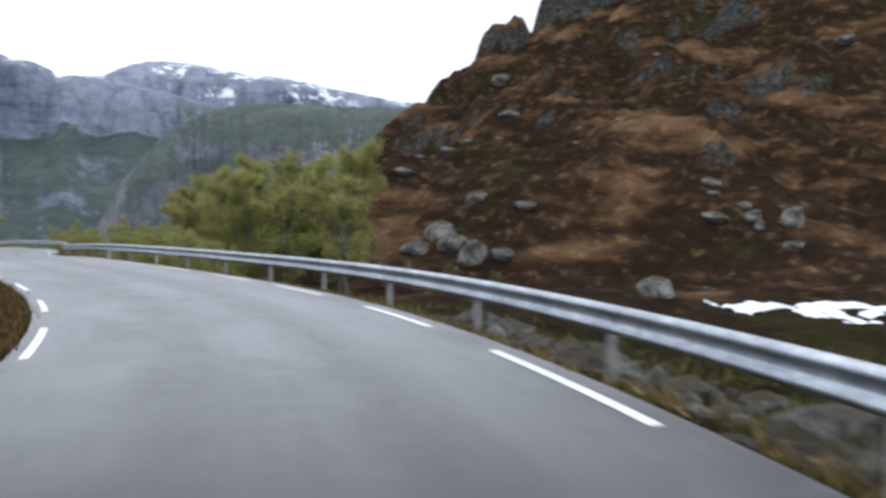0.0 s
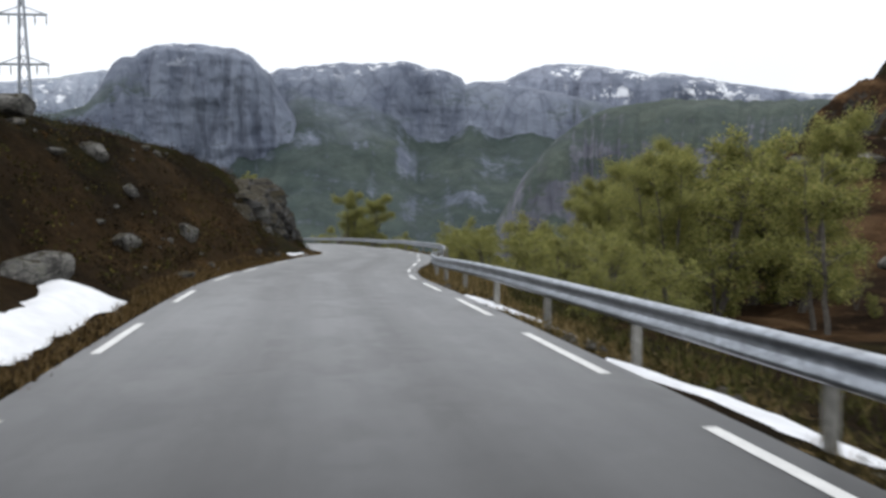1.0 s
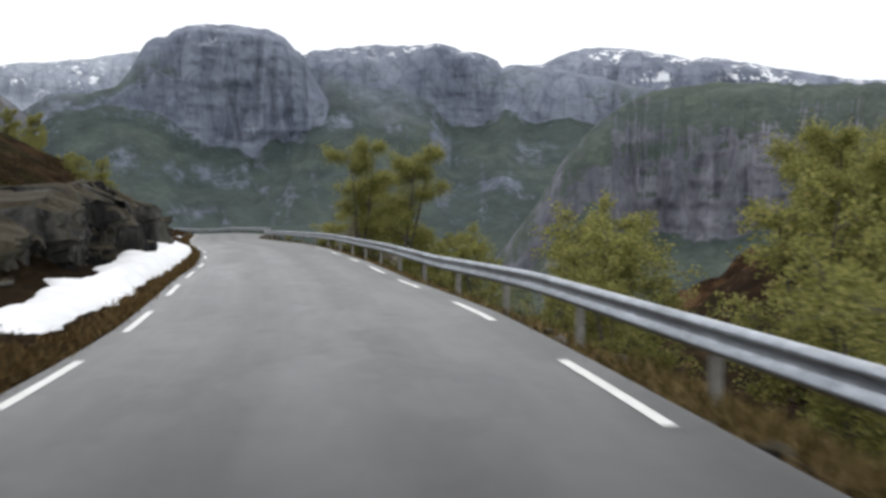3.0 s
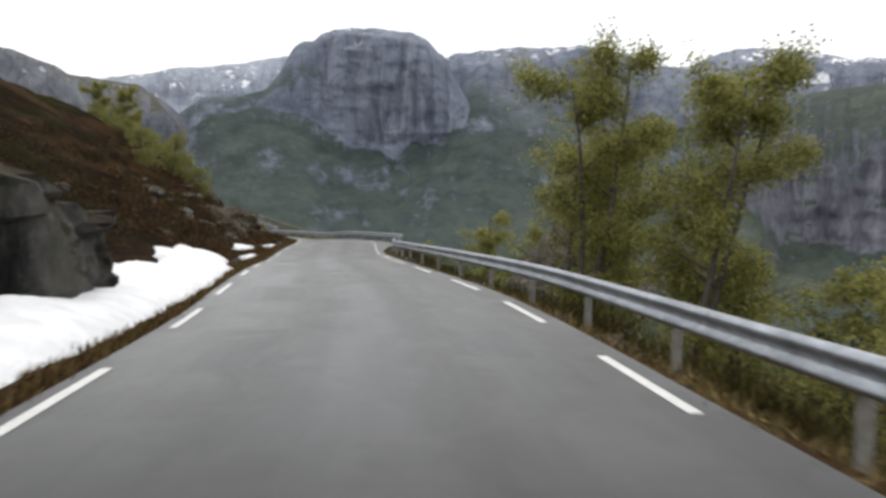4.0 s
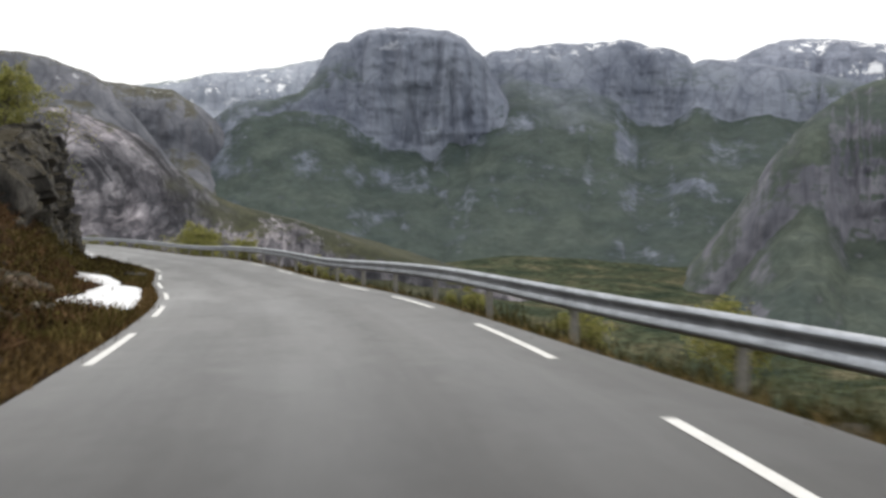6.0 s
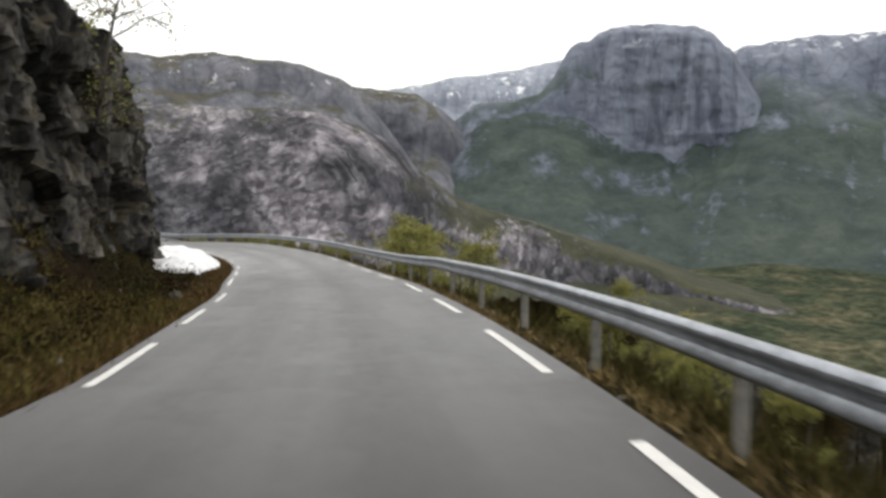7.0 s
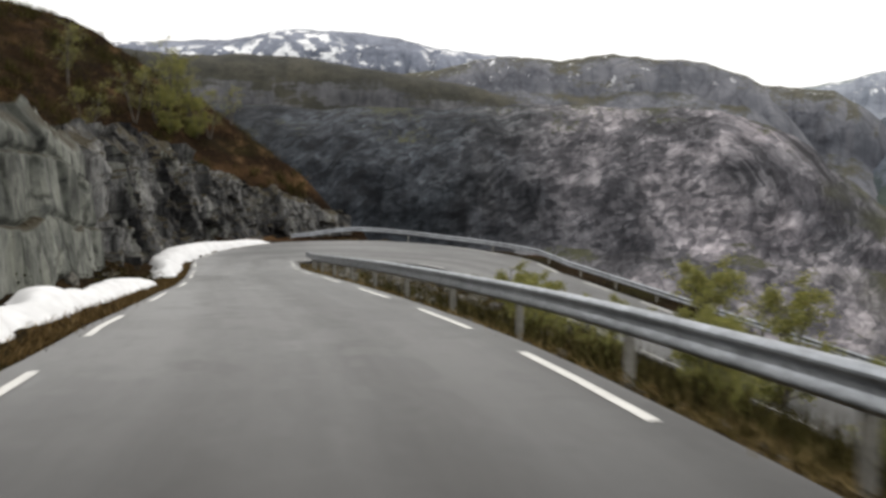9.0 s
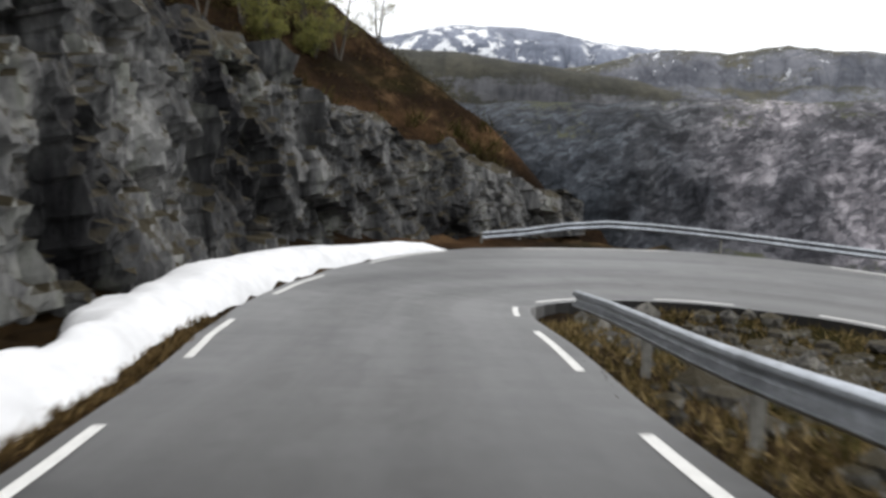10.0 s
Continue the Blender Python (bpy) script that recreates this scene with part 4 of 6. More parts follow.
HAZED_SNOWY_ROCK = mountain_material("hazed_snowy_rock", (0.14, 0.16, 0.205), (0.27, 0.295, 0.36), (0.07, 0.092, 0.086), (0.11, 0.13, 0.11), 230, 0.15, 0.014, (0.55, 0.8), 150, 100)
# the palest: its blue-grey is mostly haze put into the colour
HAZE_TINT_ROCK = mountain_material("haze_tint_rock", (0.26, 0.295, 0.35), (0.38, 0.41, 0.47), (0.2, 0.235, 0.25), (0.25, 0.285, 0.29), 200, 0.08, 0.014, (0.9, 1.2))
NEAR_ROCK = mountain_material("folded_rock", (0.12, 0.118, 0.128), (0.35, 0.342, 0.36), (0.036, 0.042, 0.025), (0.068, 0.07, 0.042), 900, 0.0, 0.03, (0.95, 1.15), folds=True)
BACK_ROCK = mountain_material("back_ridge_rock", (0.1, 0.106, 0.125), (0.215, 0.22, 0.245), (0.062, 0.064, 0.05), (0.1, 0.096, 0.075), 170, 0.05, 0.022, (0.66, 0.98))

SNOWY_LINE = [(-30, 3), (0, 3.8), (9.7, 4.8), (11.8, 5.2), (13.8, 5.65), (14.9, 5.9), (16.4, 6.25), (17.6, 6.5), (18.6, 6.35), (19.9, 6.7), (21.7, 7.05), (23, 7.25), (24.6, 7.3), (25.7, 7.12), (26.7, 6.7), (27.6, 6.2), (30, 6.0), (35, 6)]
mountain("mountain_snowy", "distant snow-streaked grey mountain ridge", HAZED_SNOWY_ROCK, SNOWY_LINE, [(-30, 2.5), (12, 3.2), (20, 3.8), (28, 3.5), (35, 3)], 3500, 3200, 2400, -60, seed=3.0, round_top=0.75)
RIDGE_LINE = [(-15, 1.5), (5, 2.2), (13.3, 3.0), (17.4, 4.2), (20.2, 4.6), (23.7, 5.5), (26.5, 6.0), (28.2, 6.22), (29.2, 6.4), (29.9, 6.3), (30.1, 6.12), (30.35, 6.58), (31.2, 7.0), (32.2, 7.2), (33.3, 7.45), (33.8, 7.65), (34.3, 7.75), (34.7, 7.6), (35.7, 7.6), (37.2, 7.52), (38, 7.6), (39.3, 7.5), (39.9, 7.32), (40.7, 7.28), (41.1, 7.14), (41.6, 7.25), (42.1, 7.22), (42.6, 6.9), (45, 6.5), (50, 4), (56, -4)]
RIDGE_FOOT = [(-15, 0), (20, 1.2), (24.5, 2.3), (27, 2.9), (29.8, 3.2), (31.5, 2.0), (33.4, 2.9), (34.6, 4.4), (36, 4.7), (38, 4.7), (41.2, 5.4), (43, 4.6), (56, -5)]
mountain("mountain_ridge", "long grey cliff ridge above a green valley side", HAZED_FAR_ROCK, RIDGE_LINE, RIDGE_FOOT, 2900, 2740, 1700, -205, seed=8.0)
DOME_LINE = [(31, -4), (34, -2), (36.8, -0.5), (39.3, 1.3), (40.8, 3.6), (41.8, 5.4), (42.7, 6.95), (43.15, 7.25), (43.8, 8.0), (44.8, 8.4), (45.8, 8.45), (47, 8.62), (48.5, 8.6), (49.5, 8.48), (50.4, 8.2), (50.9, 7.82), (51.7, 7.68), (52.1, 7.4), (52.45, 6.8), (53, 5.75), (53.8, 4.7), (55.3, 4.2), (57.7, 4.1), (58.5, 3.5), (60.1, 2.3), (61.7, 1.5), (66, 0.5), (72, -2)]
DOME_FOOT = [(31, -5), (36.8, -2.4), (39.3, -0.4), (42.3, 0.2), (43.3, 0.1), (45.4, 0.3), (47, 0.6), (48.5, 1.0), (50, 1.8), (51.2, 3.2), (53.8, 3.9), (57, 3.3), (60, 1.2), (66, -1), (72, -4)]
mountain("mountain_flat_top", "flat-topped grey cliff mountain", HAZED_FAR_ROCK, DOME_LINE, DOME_FOOT, 2650, 2500, 1700, -205, seed=14.0)
mountain("mountain_far_left", "hazy distant ridge with snow streaks", HAZE_TINT_ROCK, [(46, 6.3), (52.5, 6.8), (53.8, 6.45), (55.1, 6.2), (56.4, 6.1), (57.5, 5.86), (58.8, 5.8), (60.1, 5.4), (61.7, 5.15), (66, 4.6), (72, 5)], [(46, 3.5), (72, 3)], 3800, 3500, 2800, -60, seed=21.0, round_top=0.7)
mountain("mountain_shoulder", "grey-green shoulder above the side valley", BACK_ROCK, [(55, -2), (57, 1.5), (59.4, 3.4), (61.3, 4.7), (64.2, 5.1), (67.6, 5.4), (72, 5.6)], [(55, -4), (60, 1), (72, 2.5)], 2650, 2400, 1700, -200, seed=25.0, round_top=0.7)
BACK_LINE = [(59, -3), (62.5, 2), (63.7, 3.5), (64.5, 4.2), (64.9, 5.0), (65.8, 5.6), (67, 6.05), (68, 6.45), (69.5, 6.65), (71, 6.75), (72.2, 6.96), (73.4, 7.14), (74.7, 7.05), (76.3, 6.75), (77.3, 6.95), (79.6, 7.05), (81.2, 6.9), (83.3, 6.3), (86, 6.0), (92, 4.5), (100, 2)]
mountain("mountain_back", "broad brown-grey ridge with snow flecks", BACK_ROCK, BACK_LINE, [(59, -4), (64, 3), (66, 4.2), (70, 4.6), (75, 4.6), (80, 5.2), (100, 1)], 2300, 2180, 1500, -200, seed=33.0)
mountain("mountain_snow_cap", "rounded snow-flecked summit", HAZED_SNOWY_ROCK, [(75, 6.3), (80.9, 7.1), (82.8, 7.3), (84.1, 7.55), (86.2, 8.15), (88.1, 8.4), (91.2, 8.5), (93, 8.36), (94.6, 8.0), (98, 7.6), (105, 7), (140, 7)], [(75, 5), (140, 5.5)], 3000, 2700, 2300, 40, seed=41.0, round_top=0.8)
HEATH_HILL = mountain_material("heath_hill", (0.06, 0.062, 0.068), (0.17, 0.17, 0.178), (0.032, 0.033, 0.027), (0.062, 0.06, 0.047), 170, -0.02, 0.022, (0.15, 0.62))
mountain("hill_dark", "dark heath-covered hill above the gorge", HEATH_HILL, [(75.5, 1.5), (77, 3), (78.5, 3.95), (79.5, 4.3), (81, 4.8), (83.7, 5.3), (86.3, 5.66), (88.9, 6.0), (91.4, 6.5), (94, 6.7), (98.7, 6.4), (105, 7), (140, 9)], [(75.5, 0), (80, 3), (95, 4), (140, 6)], 2000, 1750, 1300, -200, seed=47.0, round_top=0.8)
FOLDED_LINE = [(36, -7.5), (44.8, -5.6), (49.5, -4.1), (54.3, -2.7), (57.5, -1.9), (59.2, -1.2), (60.3, -0.3), (61.6, 0.4), (62.3, 1.4), (63.6, 2.2), (65.2, 2.85), (67.1, 3.5), (69.5, 3.85), (71.9, 3.75), (74.1, 3.95), (76.1, 3.95), (78.1, 4.15), (79.5, 3.85), (80.7, 3.95), (82.7, 3.8), (85, 3.9), (87.6, 3.9), (89.6, 3.7), (92, 4.0), (100, 4.0), (130, 5)]
FOLDED_FOOT = [(36, -9), (54, -6), (60, -4.5), (66, -4), (100, -5), (130, -5)]
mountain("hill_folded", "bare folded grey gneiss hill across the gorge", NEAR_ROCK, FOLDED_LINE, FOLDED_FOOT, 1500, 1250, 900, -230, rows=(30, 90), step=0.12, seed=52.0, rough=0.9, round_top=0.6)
SPUR_LINE = [(-40, 4.5), (-10, 4.6), (6, 4.7), (13.2, 5.0), (16.8, 5.2), (19.9, 4.9), (21, 4.6), (22, 4.0), (24.1, 2.3), (26, 0.2), (27.2, -1.6), (28.6, -3.6), (30.5, -6), (33, -9)]
SPUR_FOOT = [(-40, -4), (14, -4), (19, -4.5), (21.5, -5.5), (22.5, -3.5), (24, -3), (26, -4.5), (33, -12)]
mountain("mountain_spur", "grey cliff spur beyond the birches", SPUR_ROCK, SPUR_LINE, SPUR_FOOT, 1700, 1400, 1000, -205, seed=61.0, rough=1.1, round_top=0.8, jag=0.0015)

# ---------------------------------------------------------------- rock cuttings
def cells(x, y, seed):
    """For each place the random value of its cell and the way across it, in a plan of uneven cells."""
    i, j = np.floor(x).astype(int), np.floor(y).astype(int)
    best, value, gx_, gy_ = np.full(x.shape, 9e9), np.zeros(x.shape), np.zeros(x.shape), np.zeros(x.shape)
    for a in (-1, 0, 1):
        for c in (-1, 0, 1):
            px = i + a + 0.5 + 0.45 * lattice(i + a, j + c, seed)
            py = j + c + 0.5 + 0.45 * lattice(i + a, j + c, seed + 1)
            d = (x - px) ** 2 + (y - py) ** 2
            hit = d < best
            best = np.where(hit, d, best)
            value = np.where(hit, lattice(i + a, j + c, seed + 2), value)
            gx_ = np.where(hit, (x - px) * lattice(i + a, j + c, seed + 3), gx_)
            gy_ = np.where(hit, (y - py) * lattice(i + a, j + c, seed + 4), gy_)
    return value + 0.9 * gx_ + 0.9 * gy_


def rock_wall(name, label, s0, s1, base, height, lean=0.25, block=(1.7, 1.3), depth=0.5, seed=0, material=None, pitch=0.13, dip=0.25, where=on_road, split=1.0, faceted=True, slabs=False):
    """A blasted rock face along the road: blocks standing proud of one another, split by slanting joints."""
    s = np.arange(s0, s1 + pitch / 2, pitch)
    b_u, tall = base(s), height(s)
    rows = max(6, int(np.max(tall) / pitch))
    v = np.linspace(-0.08, 1, rows)[:, None]
    h = v * tall[None]
    along = s[None] + 0 * v
    tilt = along + dip * h
    rise = h - dip * 0.6 * along
    out = depth * cells(tilt / block[0], rise / block[1], seed + 3) * 0.75
    out = out + split * depth * 0.26 * cells(tilt / block[0] * 2.7, rise / block[1] * 2.7, seed + 40)
    out = out + split * depth * 0.09 * cells(tilt / block[0] * 6.5, rise / block[1] * 5.5, seed + 80) + depth * 0.3 * fbm(along * 0.25, h * 0.25, seed * 1.0, 3)
    if slabs:
        # big flat faces between straight joints, each set a little back or forward
        down, over = h / block[1] + 0.12 * fbm(along * 0.25, h * 0.1, seed + 1.0, 2), along / block[0] + 0.1 * fbm(along * 0.1, h * 0.4, seed + 2.0, 2)
        j = np.floor(down).astype(int)
        over = over + 0.5 * lattice(j, j + 3, seed)
        i = np.floor(over).astype(int)
        fx, fy = over - i - 0.5, down - j - 0.5
        out = depth * (lattice(i, j, seed) + 0.8 * fx * lattice(i, j, seed + 5) + 0.8 * fy * lattice(i, j, seed + 6))
        joint = np.minimum((0.5 - np.abs(fx)) * block[0], (0.5 - np.abs(fy)) * block[1])
        out = out - 0.16 * smooth(0.14, 0.03, joint) + 0.03 * fbm(along * 1.3, h * 1.3, seed + 8.0, 3)
    ends = np.minimum(smooth(0, 1.5, along - s0), smooth(0, 1.5, s1 - along))
    u = b_u[None] + lean * h - out + (1 - ends) * 1.5
    u = u + smooth(0.8, 1.0, v) * 0.7 + 0.0 * along
    g = where(along, u) * 1.0
    road_z = where(along, np.full_like(u, 2.5))[..., 2]
    top_jag = 0.35 * fbm(along * 0.6, seed * 1.0, 0.5, 3) * smooth(0.5, 1, v)
    g[..., 2] = road_z + h * (0.35 + 0.65 * ends) + top_jag + 0.12 * out
    back = g[-1:].copy()
    far_, end = where(along[-1:], u[-1:] + 2.0), where(along[-1:], u[-1:] + 3.0)
    low = ground_height(far_[..., 0].ravel(), far_[..., 1].ravel()).reshape(far_.shape[:-1])
    far_[..., 2], end[..., 2] = np.minimum(back[..., 2] - 0.1, low + 0.2), np.minimum(back[..., 2] - 1.0, low - 0.8)
    return tagged(sheet(name, np.concatenate([g, far_, end], 0), material or CUT_ROCK, flat=faceted), label, "rock face", kind="structure")


ease = lambda pts: (lambda s: np.interp(s, [p[0] for p in pts], [p[1] for p in pts]))
DARK_ROCK = rock_material("mossy_dark_rock", (0.008, 0.008, 0.008), (0.15, 0.148, 0.14), (0.036, 0.034, 0.031), 0.7, 2.0, (0.07, 0.068, 0.045), moss=True)
rock_wall("rock_face_1", "dark mossy rock outcrop beside the road", 68, 91.5, ease([(68, 5.4), (76, 4.5), (85, 4.3), (91.5, 4.8)]), ease([(68, 1.4), (73, 3.0), (79, 4.4), (86, 4.3), (89.5, 3.0), (91.5, 1.2)]), 0.3, (1.9, 1.3), 0.55, 3, DARK_ROCK)
rock_wall("rock_face_2", "dark blocky rock outcrop above a snowbank", 100, 133, ease([(100, 5.3), (108, 5.0), (114, 4.9), (122, 5.1), (128, 4.7), (133, 6.0)]), ease([(100, 1.4), (108, 2.4), (118, 2.9), (127, 2.4), (133, 0.9)]), 0.3, (2.1, 1.5), 0.75, 9, DARK_ROCK)
WEATHERED = rock_material("weathered_face", (0.012, 0.011, 0.01), (0.21, 0.2, 0.18), (0.05, 0.047, 0.041), 0.7, 2.4, (0.1, 0.095, 0.07), moss=True)
BROWN_ROCK = rock_material("lichen_rock", (0.03, 0.024, 0.018), (0.34, 0.265, 0.19), (0.165, 0.124, 0.086), 0.9, 1.5, moss=True)
rock_wall("rock_face_8", "low brown rock outcrop breaking through the heath", 160, 198, ease([(160, 5.6), (172, 4.9), (186, 4.7), (198, 5.4)]), ease([(160, 1.0), (168, 2.1), (176, 1.5), (184, 2.4), (192, 1.7), (198, 0.6)]), 0.9, (1.6, 1.0), 0.7, 83, BROWN_ROCK)
rock_wall("rock_face_3", "tall blasted grey rock face with mossy ledges", 206, 247, ease([(206, 6.8), (225, 6.0), (240, 5.4), (247, 6.0)]), ease([(206, 4.0), (218, 6.5), (232, 8.4), (243, 8.6), (247, 6.0)]), 0.12, (2.0, 1.6), 0.75, 15, WEATHERED)
BLOCK_ROCK = rock_material("block_rock", (0.06, 0.066, 0.057), (0.28, 0.298, 0.268), (0.16, 0.174, 0.153), 0.6, 1.1, moss=True)
rock_wall("rock_face_4", "grey jointed rock face rising beside the road", 280, 292, ease([(280, 6.6), (284, 5.7), (292, 5.6)]), ease([(280, 1.6), (284, 3.6), (292, 4.8)]), 0.25, (2.2, 1.7), 0.6, 27, WEATHERED)
rock_wall("rock_face_6", "smooth pale grey-green rock face split by straight joints", 289.5, 312.5, ease([(289, 5.3), (297, 5.1), (305, 5.0), (313, 5.15)]), ease([(289, 4.6), (296, 5.0), (305, 5.6), (313, 6.0)]), 0.1, (3.4, 1.9), 0.22, 61, BLOCK_ROCK, pitch=0.09, faceted=False, slabs=True)
rock_wall("rock_face_7", "dark fissured rock face streaked with pale drips", 311, 320, ease([(311, 5.45), (314, 5.2), (320, 5.3)]), ease([(311, 5.6), (314, 6.4), (320, 6.8)]), 0.16, (2.4, 2.8), 1.0, 71)
nose_arc = np.concatenate([[0], np.cumsum(np.hypot(np.diff(NOSE_AHEAD[::-1]), np.diff(NOSE_ASIDE[::-1])))])


def on_nose(along, u):
    """A place on the foot line of the nose, pushed u metres into the hill."""
    f = lambda t, v: np.interp(t, nose_arc, np.array(v, float)[::-1])
    along, u = np.broadcast_arrays(np.asarray(along, float), np.asarray(u, float))
    a, c = f(along, NOSE_AHEAD), f(along, NOSE_ASIDE)
    da, dc = f(along + 2.5, NOSE_AHEAD) - f(along - 2.5, NOSE_AHEAD), f(along + 2.5, NOSE_ASIDE) - f(along - 2.5, NOSE_ASIDE)
    k = np.hypot(da, dc) + 1e-9
    a, c = a - dc / k * u, c + da / k * u
    return np.stack([NOSE_X - math.sin(NOSE_H) * a - math.cos(NOSE_H) * c, NOSE_Y + math.cos(NOSE_H) * a - math.sin(NOSE_H) * c, float(np.interp(HAIR - 2, RS, RZ)) + 0 * a], -1)


rock_wall("rock_face_5", "dark fissured rock face behind the hairpin", 0, 37, ease([(0, -0.1), (37, 0.0)]), ease([(0, 6.8), (10, 7.6), (17, 7.4), (20, 6.2), (23, 5.2), (27, 4.0), (30, 3.0), (37, 1.2)]), 0.24, (1.8, 1.9), 0.8, 35, where=on_nose)


# ---------------------------------------------------------------- snow
def ground_at(p):
    """Height of the ground sheet itself under places in plan."""
    ax, ay = gx[:, 0], gy[0]
    x, y = np.asarray(p[..., 0]), np.asarray(p[..., 1])
    i, j = np.clip(np.searchsorted(ax, x) - 1, 0, len(ax) - 2), np.clip(np.searchsorted(ay, y) - 1, 0, len(ay) - 2)
    f, g = (x - ax[i]) / (ax[i + 1] - ax[i]), (y - ay[j]) / (ay[j + 1] - ay[j])
    low = gz[i, j] * (1 - f) * (1 - g) + gz[i + 1, j] * f * (1 - g) + gz[i, j + 1] * (1 - f) * g + gz[i + 1, j + 1] * f * g
    s, u, out, strip = (k.reshape(x.shape) for k in verge_lies(x.ravel(), y.ravel()))
    return np.where((out > -0.2) & (out < 2.5) & (s < 322), np.maximum(low, strip), low)


SNOWED = []


def snow_patch(label, s0, s1, near, far_, thick, seed, ragged=0.45):
    """Old snow lying on the ground, thin at its ragged edge."""
    SNOWED.append((s0, s1, near, far_))
    grain = 0.17 if s1 - s0 < 40 and abs(far_(s0) - near(s0)) < 5 else 0.4
    s = np.arange(s0 - 0.6, s1 + 0.6, grain)[:, None]
    n0, n1 = np.minimum(near(s), far_(s)), np.maximum(near(s), far_(s))
    wide = float(np.max(n1 - n0)) + 1.0
    w = np.linspace(0, 1, int(wide / grain) + 4)[None]
    u = n0 - 0.5 + (n1 - n0 + 1.0) * w
    along = s + 0 * u
    ends = np.minimum(along - s0, s1 - along) * 0.45
    deep = np.minimum(np.minimum(u - n0, n1 - u), ends)
    deep = deep + ragged * fbm(along * 0.45, u * 0.7, seed, 4) * smooth(-0.5, 0.6, np.abs(u - left_edge(along)) - 0.6) + 0.05 * fbm(along * 2.5, u * 2.5, seed + 3, 2)
    p = on_road(along, u, 0)
    body = thick * (1 - np.exp(-np.maximum(deep, 0) / 0.3)) * (1 + 0.35 * fbm(along * 0.5, u * 0.6, seed, 3)) + 0.03
    base = ground_at(p)
    p[..., 2] = base + np.where(deep > 0, body, np.maximum(deep * 0.8, -0.25))
    faces = sheet_faces(*along.shape)
    keep = (deep.ravel()[np.array(faces)] > -0.12).any(1)
    return tagged(mesh_object("snow_patch", p.reshape(-1, 3), np.array(faces)[keep], SNOW), label, "snow", group="snow patches")


flat_u = lambda x: (lambda s: x + 0 * s)
snow_patch("small dirty white snow patch on the verge", 38, 44.8, flat_u(3.45), flat_u(4.7), 0.12, 1.0)
snow_patch("thin snow patch below a rock outcrop", 71, 76.5, flat_u(3.2), flat_u(3.6), 0.04, 2.0, 0.2)
snow_patch("small snow patch behind a rock outcrop", 95, 102, flat_u(3.5), flat_u(4.6), 0.15, 3.0)
snow_patch("long white snowbank beside the road", 102, 135, flat_u(3.4), ease([(101, 4.7), (112, 4.9), (122, 5.2), (128, 4.9), (135, 5.8)]), 0.28, 4.0, 0.3)
snow_patch("white snowbank on the slope beside the road", 133, 151.5, ease([(133, 3.3), (143, 3.3), (149, 4.2), (151.5, 5)]), ease([(133, 5.6), (142, 6.0), (151.5, 6.0)]), 0.22, 5.0, 0.45)
snow_patch("ragged remnant of snow on brown heath", 152.5, 158, flat_u(3.45), ease([(151.5, 4.3), (157.5, 3.9)]), 0.08, 6.0, 0.3)
snow_patch("narrow remnant of snow on brown heath", 159, 163.5, ease([(157, 4.1), (162, 4.2)]), ease([(157, 4.9), (162, 5.0)]), 0.08, 7.0, 0.3)
snow_patch("thin sliver of snow on the verge", 165, 169, flat_u(3.6), flat_u(4.1), 0.06, 7.5, 0.2)
snow_patch("ragged white snow patch on a grassy verge", 193, 203.5, flat_u(3.1), flat_u(4.3), 0.15, 8.0)
snow_patch("ragged white snow patch under a rock face", 202.5, 208, ease([(202, 3.1), (208, 4.2)]), ease([(202, 4.0), (208, 5.2)]), 0.15, 9.0)
snow_patch("deep smooth snowbank in a recess of the rock", 240, 268, ease([(240, 3.8), (250, 3.1), (268, 3.5)]), ease([(240, 5.0), (248, 6.4), (256, 6.2), (262, 5.6), (268, 5.0)]), 0.4, 10.0, 0.3)
snow_patch("low snowbank at the foot of a rock face", 279, 302, lambda s: left_edge(s) + 0.65, ease([(279, 4.8), (290, 4.6), (302, 3.6)]), 0.3, 11.0, 0.3)
snow_patch("long lumpy snowbank at the foot of a rock face", 308, 334, lambda s: left_edge(s) + 0.35, ease([(305, 2.4), (309, 2.9), (320, 4.1), (328, 5.2), (334, 7.0)]), 0.5, 12.0, 0.35)
snow_patch("ragged white snow patch in a stony hollow", 49, 57, flat_u(-52), flat_u(-58), 0.2, 14.0, 1.6)
snow_patch("ragged white snow patch in a stony hollow", 47, 56, flat_u(-62), flat_u(-69), 0.2, 15.0, 1.6)
snow_patch("ragged white snow patch in a stony hollow", 40, 48, flat_u(-57), flat_u(-62), 0.2, 16.0, 1.6)
snow_patch("small snow patch high on the brown hillside", 144, 150, flat_u(-205), flat_u(-216), 1.0, 17.0)
snow_patch("small snow patch high on the brown hillside", 144.5, 148, flat_u(-186), flat_u(-192), 0.9, 18.0)
snow_patch("ragged snow patch below the guardrail", 44.4, 47.4, flat_u(-3.35), flat_u(-5.4), 0.06, 19.0, 0.35)
snow_patch("thin snow patch beside the guardrail posts", 34.4, 37.4, flat_u(-3.35), flat_u(-5.0), 0.06, 13.0, 0.4)


